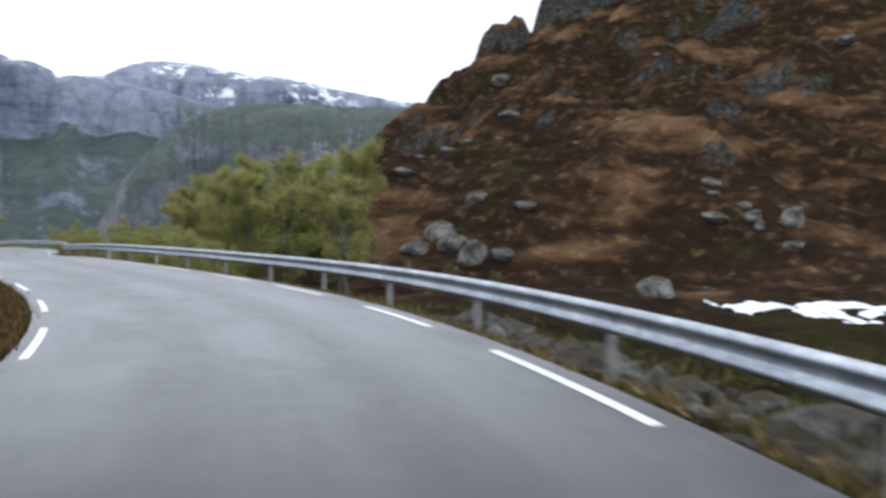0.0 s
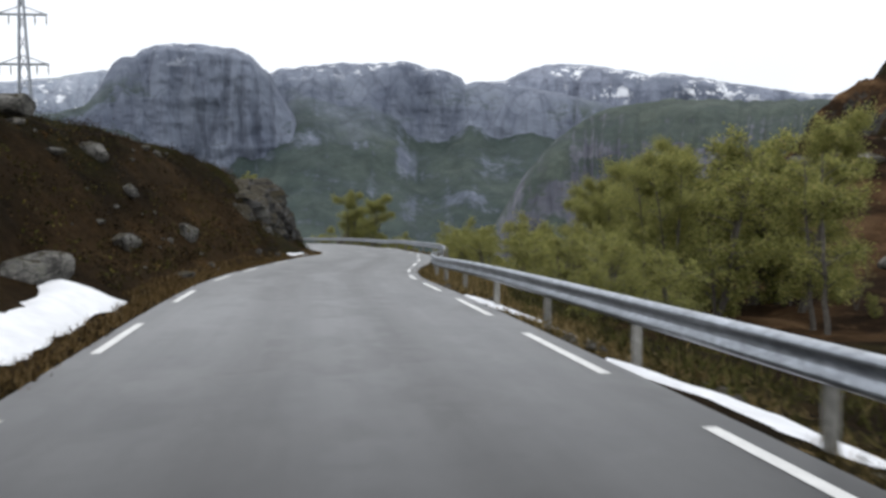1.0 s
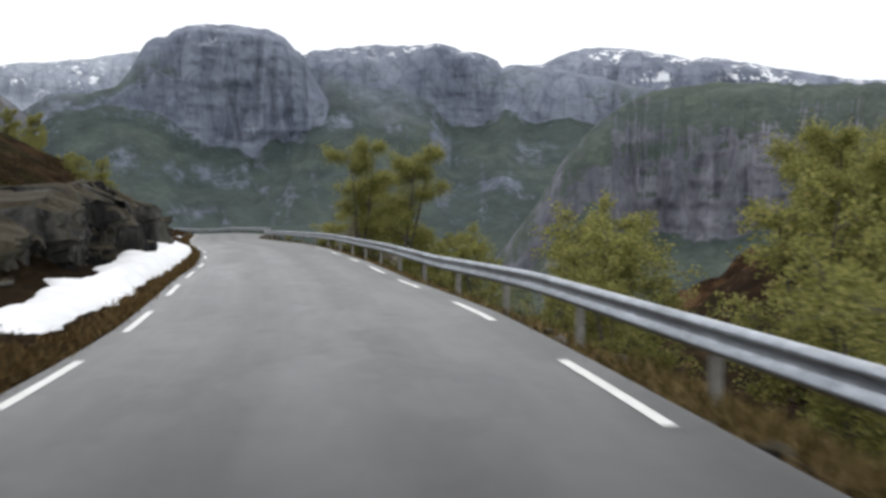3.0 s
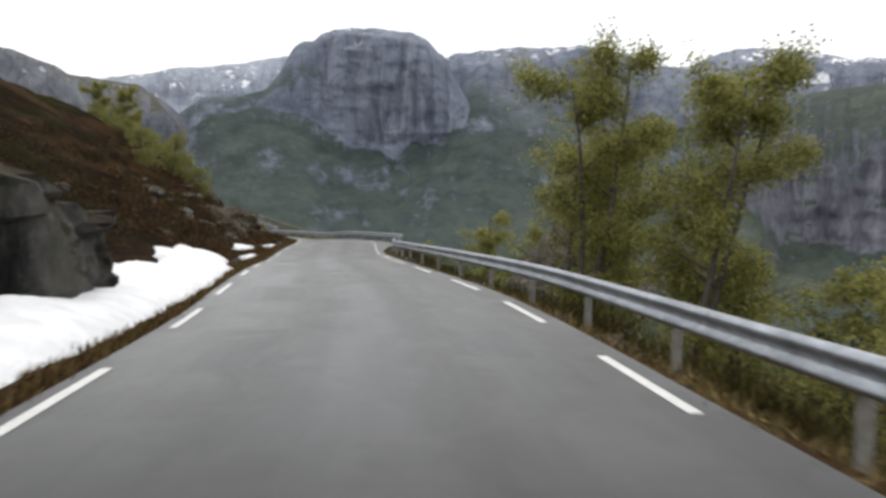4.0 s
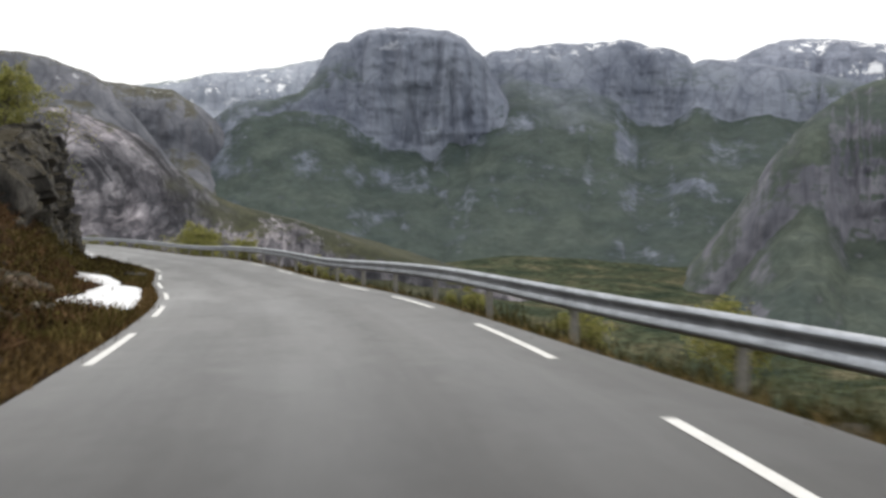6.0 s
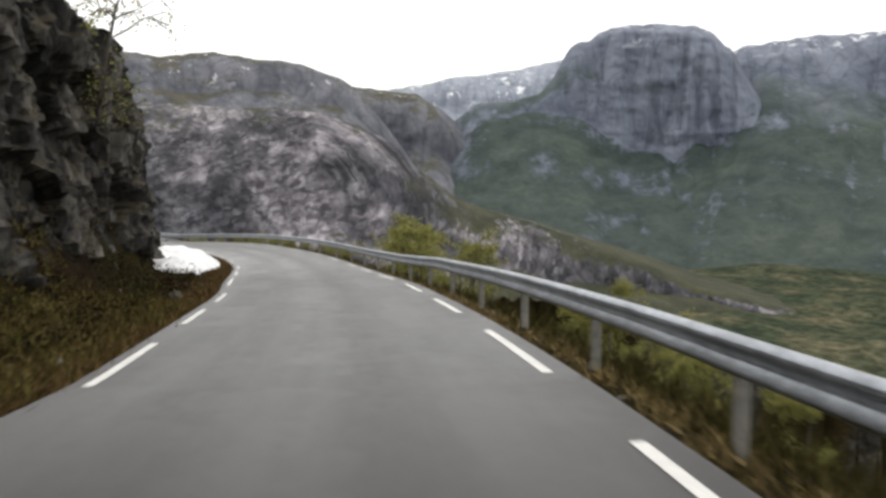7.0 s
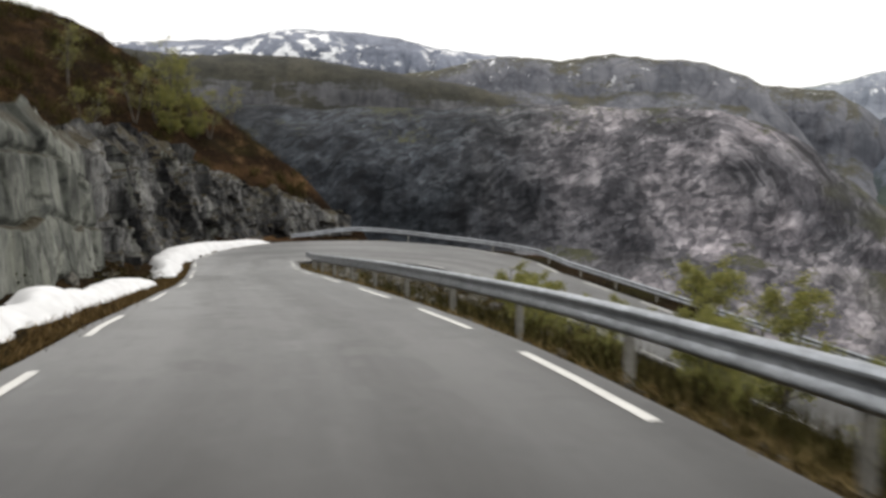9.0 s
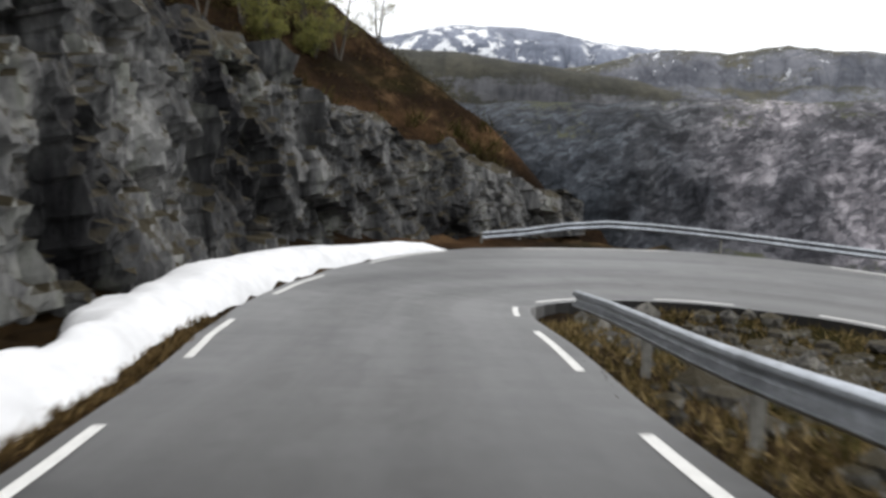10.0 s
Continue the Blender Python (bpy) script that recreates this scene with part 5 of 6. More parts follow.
# ---------------------------------------------------------------- plants
def island_material(name, stops, rough=0.7, thin_part=0.0):
    m, n, l, s = node_material(name)
    info = n.new("ShaderNodeNewGeometry")
    r = ramp(n, stops)
    l.new(info.outputs["Random Per Island"], r.inputs["Fac"])
    l.new(r.outputs["Color"], s.inputs["Base Color"])
    s.inputs["Roughness"].default_value = rough
    s.inputs["Specular IOR Level"].default_value = 0.2 if thin_part else 0.03
    if thin_part:
        thin = n.new("ShaderNodeBsdfTranslucent")
        l.new(r.outputs["Color"], thin.inputs["Color"])
        both = n.new("ShaderNodeMixShader")
        both.inputs["Fac"].default_value = thin_part
        l.new(s.outputs["BSDF"], both.inputs[1])
        l.new(thin.outputs["BSDF"], both.inputs[2])
        l.new(both.outputs["Shader"], n["Material Output"].inputs["Surface"])
    return m


LEAVES = island_material("spring_birch_leaves", [(0.0, (0.13, 0.14, 0.045)), (0.45, (0.26, 0.265, 0.08)), (0.85, (0.42, 0.41, 0.14)), (1.0, (0.4, 0.34, 0.13))], 0.6, 0.5)
HEATHER = island_material("heather_sprigs", [(0.0, (0.012, 0.009, 0.006)), (0.4, (0.026, 0.018, 0.011)), (0.65, (0.042, 0.03, 0.014)), (0.85, (0.06, 0.045, 0.02)), (1.0, (0.12, 0.075, 0.038))], 0.9)
hn, hl = HEATHER.node_tree.nodes, HEATHER.node_tree.links
patch = noise_node(hn, hl, hn.new("ShaderNodeNewGeometry").outputs["Position"], 0.35, 4)
tone = ramp(hn, [(0.38, (0.75, 0.7, 0.65)), (0.48, (0.9, 0.9, 0.9)), (0.54, (1.05, 1.45, 0.8)), (0.64, (1.5, 1.25, 1.1))])
hl.new(patch.outputs["Fac"], tone.inputs["Fac"])
leaf_color = [k for k in hn if k.type == "VALTORGB" and k != tone][0].outputs["Color"]
hl.new(mix(hn, hl, 1.0, leaf_color, tone.outputs["Color"], "MULTIPLY"), [k for k in hn if k.type == "BSDF_PRINCIPLED"][0].inputs["Base Color"])
SCRUB = island_material("olive_scrub_leaves", [(0.0, (0.022, 0.02, 0.01)), (0.4, (0.05, 0.052, 0.016)), (0.75, (0.095, 0.09, 0.028)), (1.0, (0.15, 0.11, 0.05))], 0.9)
STRAW = island_material("verge_grass", [(0.0, (0.045, 0.035, 0.014)), (0.35, (0.11, 0.085, 0.03)), (0.7, (0.22, 0.155, 0.07)), (1.0, (0.32, 0.24, 0.12))], 0.9)


def tube(points, radii, sides=6):
    """Rings of a tapering limb: vertices and faces."""
    points = np.array(points, float)
    d = np.gradient(points, axis=0)
    d /= np.linalg.norm(d, axis=1)[:, None] + 1e-9
    side = np.cross(d, np.array([0.31, 0.95, 0.1]))
    side /= np.linalg.norm(side, axis=1)[:, None] + 1e-9
    other = np.cross(d, side)
    a = np.linspace(0, 2 * np.pi, sides, endpoint=False)
    ring = points[:, None] + np.array(radii)[:, None, None] * (np.cos(a)[None, :, None] * side[:, None] + np.sin(a)[None, :, None] * other[:, None])
    n = len(points)
    f = [(i * sides + j, i * sides + (j + 1) % sides, (i + 1) * sides + (j + 1) % sides, (i + 1) * sides + j) for i in range(n - 1) for j in range(sides)]
    return ring.reshape(-1, 3), np.array(f)


def gather(pieces):
    verts, faces, at = [], [], 0
    for v, f in pieces:
        verts.append(v)
        faces.append(f + at)
        at += len(v)
    return np.concatenate(verts), np.concatenate(faces)


def leaf_cloud(r, centres, size, spread):
    """A small four-sided leaf at every centre, each turned its own way."""
    n = len(centres)
    c = centres + r.normal(0, spread, (n, 3))
    a, b = r.normal(0, 1, (n, 3)), r.normal(0, 1, (n, 3))
    a /= np.linalg.norm(a, axis=1)[:, None]
    b = np.cross(a, b)
    b /= np.linalg.norm(b, axis=1)[:, None]
    k = size * r.uniform(0.6, 1.3, (n, 1))
    quad = np.stack([c - a * k, c - b * k * 0.6, c + a * k, c + b * k * 0.6], 1)
    return quad.reshape(-1, 3), np.arange(4 * n).reshape(n, 4)


def birch(seed, height, stems, crown_low, wide, leaves, label, leaf=0.085):
    """A mountain birch: crooked tapering stems, rising limbs with twigs, and a ragged open crown of small leaves."""
    r = np.random.default_rng(seed)
    wood, tips = [], []
    for k in range(stems):
        lean = r.uniform(0, 2 * np.pi)
        tall = height * (1 if k == 0 else r.uniform(0.65, 0.95))
        q = np.linspace(0, 1, 10)
        drift = np.cumsum(r.normal(0, 0.05, (10, 2)), 0) * tall * 0.12
        tip = np.array([np.cos(lean), np.sin(lean)]) * tall * (0.05 if stems == 1 else 0.22)
        path = np.stack([tip[0] * q + drift[:, 0], tip[1] * q + drift[:, 1], tall * q - 0.3], 1)
        base = 0.014 * tall + 0.02
        wood.append(tube(path, base * (1 - 0.9 * q), 7))
        for _ in range(int(15 * tall / height)):
            h = crown_low + (0.97 - crown_low) * r.random() ** 0.9
            o = np.array([np.interp(h, q, path[:, i]) for i in range(3)])
            turn = r.uniform(0, 2 * np.pi)
            reach = wide * tall * (0.25 + 0.75 * np.sin(np.pi * min(1, (h - crown_low) / (1.02 - crown_low) * 0.8 + 0.2)) ** 0.8) * r.uniform(0.55, 1.15)
            w = np.linspace(0, 1, 6)[:, None]
            way = np.array([np.cos(turn), np.sin(turn), 0])
            limb = o + way * reach * w + np.array([0, 0, 1.0]) * reach * (0.75 * w - 0.25 * w * w) + np.cumsum(r.normal(0, 0.03, (6, 3)), 0) * reach
            wood.append(tube(limb, base * 0.42 * (1 - h * 0.6) * (1 - 0.85 * w[:, 0]), 5))
            for _ in range(5):
                f = r.uniform(0.3, 1.0)
                p = np.array([np.interp(f, w[:, 0], limb[:, i]) for i in range(3)])
                e = p + (r.normal(0, 1, 3) * np.array([1, 1, 0.7]) + way * 0.4) * reach * 0.24
                wood.append(tube([p, (p + e) / 2 + r.normal(0, 0.02, 3), e], base * np.array([0.14, 0.1, 0.04]), 4))
                tips += [p + (e - p) * t for t in (0.45, 0.75, 1.0, 1.1)]
    tree = tagged(new("birch_tree"), label, "tree", group="birches")
    v, f = gather(wood)
    mesh_object("trunk", v, f, BARK, tree)
    tips = np.array(tips)
    pick = tips[r.integers(0, len(tips), leaves)]
    v, f = leaf_cloud(r, pick, leaf, height * 0.023)
    mesh_object("crown", v, f, LEAVES, tree, flat=True)
    return tree


def stand(maker, tall, spots):
    """The first of these spots takes the thing itself, the others copies of it. A spot: along, aside, and the height of the top over the road."""
    for k, (s, u, top) in enumerate(spots):
        p = on_road(s, u)
        z = float(ground_height(np.array([p[0]]), np.array([p[1]]))[0])
        size = max((float(np.interp(s, RS, RZ)) + top - z) / tall, 0.3)
        m = Matrix.Translation((p[0], p[1], z - 0.1)) @ Matrix.Rotation(2.4 * k + 0.5 * s, 4, "Z") @ Matrix.Diagonal((size, size, size, 1))
        if k == 0:
            maker.matrix_basis = m
        else:
            copy_thing(maker, m).matrix_basis = m


tall_birch = birch(11, 8.6, 2, 0.2, 0.23, 30000, "tall birch in fresh yellow-green leaf beyond the guardrail", 0.05)
bush_birch = birch(23, 4.6, 4, 0.12, 0.3, 11000, "bushy many-stemmed birch in fresh leaf", 0.048)
slim_birch = birch(37, 5.6, 1, 0.2, 0.2, 7500, "slender young birch in fresh leaf", 0.048)
bare_birch = birch(51, 6.5, 2, 0.3, 0.27, 2600, "sparse birch just coming into leaf", 0.045)

pr = np.random.default_rng(5)
grove = []
while len(grove) < 27:
    s = pr.uniform(82, 148)
    u = -22 - (s - 80) * 0.28 - 15 * pr.random() ** 1.2
    x, y, _ = on_road(s, u)
    bearing = math.degrees(math.atan2(-x, y - 17))
    if 13.6 < bearing < 25.5:
        # the canopy climbs towards the hill
        top = 0.7 + math.hypot(x, y - 17) * math.tan(radians(float(np.interp(bearing, [13.6, 15, 17, 20.5, 23.5, 25.5], [2.1, 2.6, 2.6, 1.2, -0.4, -1.6])) - pr.uniform(0, 2.2)))
        grove.append((s, u, top - float(np.interp(s, RS, RZ))))
stand(tall_birch, 8.6, [(135.6, -6.5, 6.2), (132.6, -8.0, 5.6), (139, -8.2, 4.4), (225, 15.5, 17.5), (230, 17, 18.5), (229, 14, 15.5)] + grove[:14])
BELOW = [(130.5, -10.5, 1.2), (134, -10.5, 1.4), (127, -11, 0.6), (138.5, -12, 0.6), (177, -15, 2.2), (174, -17, 1.5), (262, -10.5, 2.2), (266, -12, 1.6), (258, -11, 1.2), (282, -22, 1.4), (301, -8.6, 0.5), (297, -8.2, 0.3), (293, -6.6, 0.4), (289, -6.2, 0.2), (285, -6.6, 0.3), (281, -6.2, 0.0), (276, -7, 0.0), (200, -9.5, -0.6), (211, -10, -0.8), (231, -9.5, -0.8), (302.5, -16.7, 0.5), (298, -17, 0.0), (98, -15, 0.8), (103, -18, 2.0), (113, -20, 3.0), (94, -19, 1.8), (226, -8.5, -1.0), (238, -10, -0.6), (120.5, -13.5, 1.0), (124.5, -17, 2.0), (119, -16, 1.5), (113, -12, -0.5), (117, -11, -0.6), (128, -20, 2.5)] + [(261.5 + 2.1 * k, -4.6 - 1.7 * (k * 0.618 % 1), 0.15 + 0.35 * (k * 0.41 % 1)) for k in range(14)] + [(64 + 2.3 * k, -9.5 - 6.5 * (k * 0.618 % 1), 0.2 + 1.5 * (k * 0.37 % 1)) for k in range(17)]
ABOVE = [(236, 9.5, 12.5), (240, 8.5, 12.8), (244, 9, 11.5), (218, 16, 13), (213, 17, 13.5), (254, 9.5, 6.4), (250, 8.8, 6.8), (258, 9, 6.0), (87, 7.2, 5.4), (90, 6.6, 4.6), (197, 14, 10), (201, 13, 10.2), (206, 13.5, 10.5), (178, 13, 8.4), (181, 11.8, 8.2), (186, 11.5, 7.2), (195.6, 11.3, 7.8), (196.7, 9.5, 7.0)]
stand(bush_birch, 4.6, BELOW + ABOVE + grove[14:20])
stand(slim_birch, 5.6, [(183, -12.5, 3.0), (187, -13.5, 1.6), (193, -11, 0.2), (204, -8, -0.6), (222, -8.5, -0.6), (236, -10, 0.2), (150, -10, 0.2), (157, -13, 0.4), (222, 14.5, 14.5), (218, 18, 15), (305, -18, 0.6), (247, 11, 9.5)] + grove[20:])
stand(bare_birch, 6.5, [(236, 6.6, 10.8), (138.4, -7.0, 5.0), (252, 8.5, 7.0), (256, 10, 7.5), (296, 14, 13), (304, 15, 14.5), (286, 15, 12)])


def on_the_nose(maker, tall, spots):
    """Copies of a tree on the hillside behind the hairpin: metres ahead, aside, and height."""
    for k, (a, c, height) in enumerate(spots):
        x, y = NOSE_X - math.sin(NOSE_H) * a - math.cos(NOSE_H) * c, NOSE_Y + math.cos(NOSE_H) * a - math.sin(NOSE_H) * c
        z = float(ground_at(np.array([x, y])))
        m = Matrix.Translation((x, y, z - 0.1)) @ Matrix.Rotation(1.9 * k, 4, "Z") @ Matrix.Diagonal((height / tall,) * 3 + (1,))
        copy_thing(maker, m).matrix_basis = m


on_the_nose(bush_birch, 4.6, [(30, 3.2, 3.8), (28, 5.0, 3.6), (39, -4.5, 1.8), (34, 5, 4.0)])
on_the_nose(bare_birch, 6.5, [(33, 5.0, 5.6), (18, 9.5, 4.5), (26, 12, 5.0), (31, 2.2, 4.6), (29, 6.2, 5.0), (35.5, 0.5, 3.6), (27, 7.5, 4.6), (32, 4, 5.0)])


def hollow_growth(maker, tall, spots):
    """Copies of a tree in the hollow below the brown hill: place in plan and height."""
    for k, (x, y, height) in enumerate(spots):
        z = float(ground_at(np.array([float(x), float(y)])))
        m = Matrix.Translation((x, y, z - 0.1)) @ Matrix.Rotation(2.1 * k, 4, "Z") @ Matrix.Diagonal((height / tall,) * 3 + (1,))
        copy_thing(maker, m).matrix_basis = m


hollow_growth(bare_birch, 6.5, [(-24, 128, 4.5), (-19, 121, 3.8), (-14, 127, 3.4), (-27, 138, 5.0), (-30, 130, 4.6), (-8, 118, 2.6), (-33, 141, 5.0)])
hollow_growth(bush_birch, 4.6, [(-22, 124, 2.2), (-16, 119, 1.8), (-11, 123, 1.6), (-26, 132, 2.6)])


def tufts(name, label, material, places, blades, length, spread, seed, lean=0.6, broad=0.07):
    """Sprigs of narrow blades standing on the ground, joined into one mesh."""
    r = np.random.default_rng(seed)
    n = len(places)
    root = np.repeat(places, blades, 0) + r.normal(0, spread, (n * blades, 3)) * np.array([1, 1, 0.05])
    way = r.normal(0, lean, (n * blades, 3)) + np.array([0, 0, 1.0])
    way /= np.linalg.norm(way, axis=1)[:, None]
    side = np.cross(way, r.normal(0, 1, (n * blades, 3)))
    side /= np.linalg.norm(side, axis=1)[:, None]
    long = length * r.uniform(0.4, 1.3, (n * blades, 1))
    v = np.stack([root - side * long * broad, root + side * long * broad, root + way * long + side * long * 0.1], 1).reshape(-1, 3)
    ob = mesh_object(name, v, np.arange(3 * n * blades).reshape(-1, 3), material, flat=True)
    return tagged(ob, label, "plants", kind="stuff")


def scatter(n, s_range, u_of, seed, clear=0.3):
    r = np.random.default_rng(seed)
    s = r.uniform(*s_range, n)
    u = u_of(s, r)
    free = np.ones(n, bool)
    for s0, s1, near, far_ in SNOWED:
        free &= ~((s > s0 - 0.7) & (s < s1 + 0.7) & (u > np.minimum(near(s), far_(s)) - clear) & (u < np.maximum(near(s), far_(s)) + clear + 0.25))
    p = on_road(s[free], u[free])
    p[:, 2] = ground_at(p)
    return p


hr = np.random.default_rng(3)
mounds = scatter(15000, (8, 330), lambda s, r: left_edge(s) + 1.0 + 13 * r.random(len(s)) ** 1.4, 3, 0.9)
above = scatter(4500, (268, 322), lambda s, r: 7.5 + 24 * r.random(len(s)) ** 1.3, 9)
na, nc = hr.uniform(4, 60, 5000), hr.uniform(-9, 30, 5000)
nose = np.stack([NOSE_X - math.sin(NOSE_H) * na - math.cos(NOSE_H) * nc, NOSE_Y + math.cos(NOSE_H) * na - math.sin(NOSE_H) * nc, 0 * na], -1)
nose[:, 2] = ground_at(nose)
nose = nose[(nc > np.interp(na, NOSE_AHEAD[::-1], NOSE_ASIDE[::-1]) + 4.5) & (nose[:, 2] > float(np.interp(HAIR, RS, RZ)) + 3)]
mounds = np.concatenate([mounds, above, nose])
bulk = np.repeat(hr.uniform(0.1, 0.36, len(mounds)) * np.where(np.arange(len(mounds)) >= len(mounds) - len(nose) - len(above), 1.5, 1.0), 22)[:, None]
sprigs, sprig_faces = leaf_cloud(hr, np.repeat(mounds, 22, 0) + np.abs(hr.normal(0, 1, (len(mounds) * 22, 3))) * bulk * np.array([0, 0, 0.55]) + hr.normal(0, 1, (len(mounds) * 22, 3)) * bulk * np.array([0.8, 0.8, 0]), 0.04, 0.02)
tagged(mesh_object("heather", sprigs, sprig_faces, HEATHER, flat=True), "dark brown and olive heather mounds on the slope", "plants", kind="stuff")
tufts("olive_scrub", "olive bilberry scrub and dead bracken below the road", SCRUB, scatter(6500, (-5, 322), lambda s, r: -(right_edge(s) + 1.6 + 16 * r.random(len(s)) ** 1.5), 43), 12, 0.34, 0.2, 44)
tufts("verge_grass", "straw-coloured dead grass along the verge", STRAW, scatter(17000, (-15, 326), lambda s, r: -(right_edge(s) + 0.1 + 3.4 * r.random(len(s)) ** 1.4), 5), 9, 0.16, 0.12, 6, 0.9)
tufts("island_grass", "olive and straw grass inside the hairpin", STRAW, np.concatenate([scatter(2600, (288, 330), lambda s, r: -(right_edge(s) + 0.8 + 10 * r.random(len(s))), 63), scatter(1500, (334, 385), lambda s, r: -(right_edge(s) + 0.2 + 4 * r.random(len(s))), 64)]), 10, 0.22, 0.15, 65, 0.9)
tufts("straw_bank", "thick pale straw grass under the guardrail", STRAW, scatter(6000, (48, 92), lambda s, r: -(right_edge(s) + 0.35 + 3.0 * r.random(len(s))), 15), 11, 0.26, 0.12, 16, 0.8)
BANK_GRASS = island_material("mossy_bank_grass", [(0.0, (0.03, 0.024, 0.009)), (0.4, (0.075, 0.06, 0.02)), (0.75, (0.14, 0.115, 0.038)), (1.0, (0.22, 0.17, 0.07))], 0.9)
tufts("bank_grass", "ochre and moss-green grass on the bank under the rock", BANK_GRASS, scatter(5200, (186, 229), lambda s, r: left_edge(s) + 0.3 + 3.6 * r.random(len(s)) ** 1.2, 71), 10, 0.2, 0.12, 72, 0.9)
DAMP_SCRUB = island_material("damp_olive_scrub", [(0.0, (0.02, 0.018, 0.007)), (0.5, (0.048, 0.042, 0.015)), (0.85, (0.085, 0.075, 0.026)), (1.0, (0.15, 0.115, 0.05))], 0.9)
tufts("tall_scrub", "tall olive scrub and dead stalks behind the guardrail", DAMP_SCRUB, scatter(5200, (120, 300), lambda s, r: -(right_edge(s) + 0.85 + 3.2 * r.random(len(s)) ** 1.3), 73), 14, 0.5, 0.16, 74, 0.55, 0.035)
spread_of = np.random.default_rng(91)
knots = nose[spread_of.choice(len(nose), 130)]
thicket = np.repeat(knots, 9, 0) + spread_of.normal(0, 0.7, (len(knots) * 9, 3)) * np.array([1, 1, 0])
thicket[:, 2] = ground_at(thicket)
tufts("nose_scrub", "olive scrub and bare twigs on the slope above the hairpin", DAMP_SCRUB, thicket, 26, 0.8, 0.22, 92, 0.5, 0.03)
OCHRE = island_material("ochre_grass", [(0.0, (0.03, 0.02, 0.009)), (0.4, (0.085, 0.055, 0.022)), (0.75, (0.17, 0.11, 0.045)), (1.0, (0.27, 0.19, 0.09))], 0.9)
tufts("dead_grass", "thin ochre dead grass at the road edge", OCHRE, scatter(15000, (8, 322), lambda s, r: left_edge(s) + 0.08 + 0.75 * r.random(len(s)) ** 1.3, 7, 0.02), 9, 0.13, 0.08, 8)


def bank_places(count, span, near_by, deep, seed):
    return scatter(count, span, lambda s, r: left_edge(s) + near_by + deep * r.random(len(s)) ** 1.3, seed, 0.1)


RUST = island_material("rusty_heath", [(0.0, (0.02, 0.011, 0.006)), (0.4, (0.06, 0.032, 0.016)), (0.75, (0.13, 0.07, 0.036)), (1.0, (0.24, 0.15, 0.08))], 0.9)
tufts("rusty_bank", "rust-brown heather and dead grass on the roadside bank", RUST, np.concatenate([bank_places(5200, (150, 206), 0.9, 8, 95), bank_places(4200, (256, 284), 0.8, 6, 96)]), 13, 0.26, 0.22, 94, 0.85, 0.04)
rusty = nose[spread_of.random(len(nose)) < 0.5]
tufts("rusty_grass", "rusty dead grass on the slope above the hairpin", OCHRE, rusty, 12, 0.3, 0.3, 93, 0.8, 0.04)


# ---------------------------------------------------------------- stones
def stone_mesh(name, seed, material=STONE, sides=3):
    r = np.random.default_rng(seed)
    bm = bmesh.new()
    bmesh.ops.create_icosphere(bm, subdivisions=sides, radius=1)
    cuts = [(Vector(d).normalized(), k) for d, k in zip(r.normal(0, 1, (13, 3)), r.uniform(0.5, 0.8, 13))]
    for v in bm.verts:
        for d, k in cuts:
            over = v.co.dot(d) - k
            if over > 0:
                v.co -= d * over * 0.9
        v.co *= 1 + 0.14 * noise.noise(v.co * 1.7 + Vector((seed, 0, 0)))
    data = bpy.data.meshes.new(name)
    bm.to_mesh(data)
    bm.free()
    data.materials.append(material)
    return data


STONES = [stone_mesh("boulder", k) for k in range(5)]
craggy = stone_mesh("boulder", 8, rock_material("boulder_rock", (0.09, 0.08, 0.068), (0.38, 0.34, 0.3), (0.22, 0.195, 0.17), 1.6, 1.0, moss=True), 5)
for v in craggy.vertices:
    q = v.co.normalized()
    v.co *= 1 + 0.16 * noise.noise(q * 2.1) + 0.12 * (0.4 - abs(noise.noise(q * 4.5))) + 0.05 * noise.noise(q * 11) + 0.03 * noise.noise(q * 23)


def boulder(label, s, u, size, turn, which, sink=0.35):
    ob = new("boulder", STONES[which % 5])
    p = on_road(s, u)
    z = float(ground_height(np.array([p[0]]), np.array([p[1]]))[0])
    ob.matrix_world = Matrix.Translation((p[0], p[1], z + size[2] * (1 - 2 * sink))) @ Matrix.Rotation(turn, 4, "Z") @ Matrix.Diagonal((*size, 1))
    return tagged(ob, label, "boulder", group="boulders")


huge = boulder("huge grey-brown boulder below the guardrail", 144.5, -9.2, (2.8, 2.9, 2.7), 1.4, 0)
huge.data = craggy
huge.location.z = float(np.interp(144, RS, RZ)) - 1.0
boulder("pale grey rounded boulder on dark heath", 71, 11.0, (0.95, 1.3, 0.75), 1.0, 1)
boulder("grey slab of rock half sunk in heath", 37, 5.6, (0.5, 1.0, 0.5), 0.7, 2)
boulder("grey slab of rock half sunk in heath", 44, 4.8, (0.4, 0.8, 0.45), 0.2, 3)
boulder("grey slab of rock half sunk in heath", 52, 5.0, (0.4, 0.7, 0.4), 0.9, 4)
boulder("grey pointed rock at the slope foot", 58, 4.6, (0.4, 0.6, 0.4), 0.5, 1)
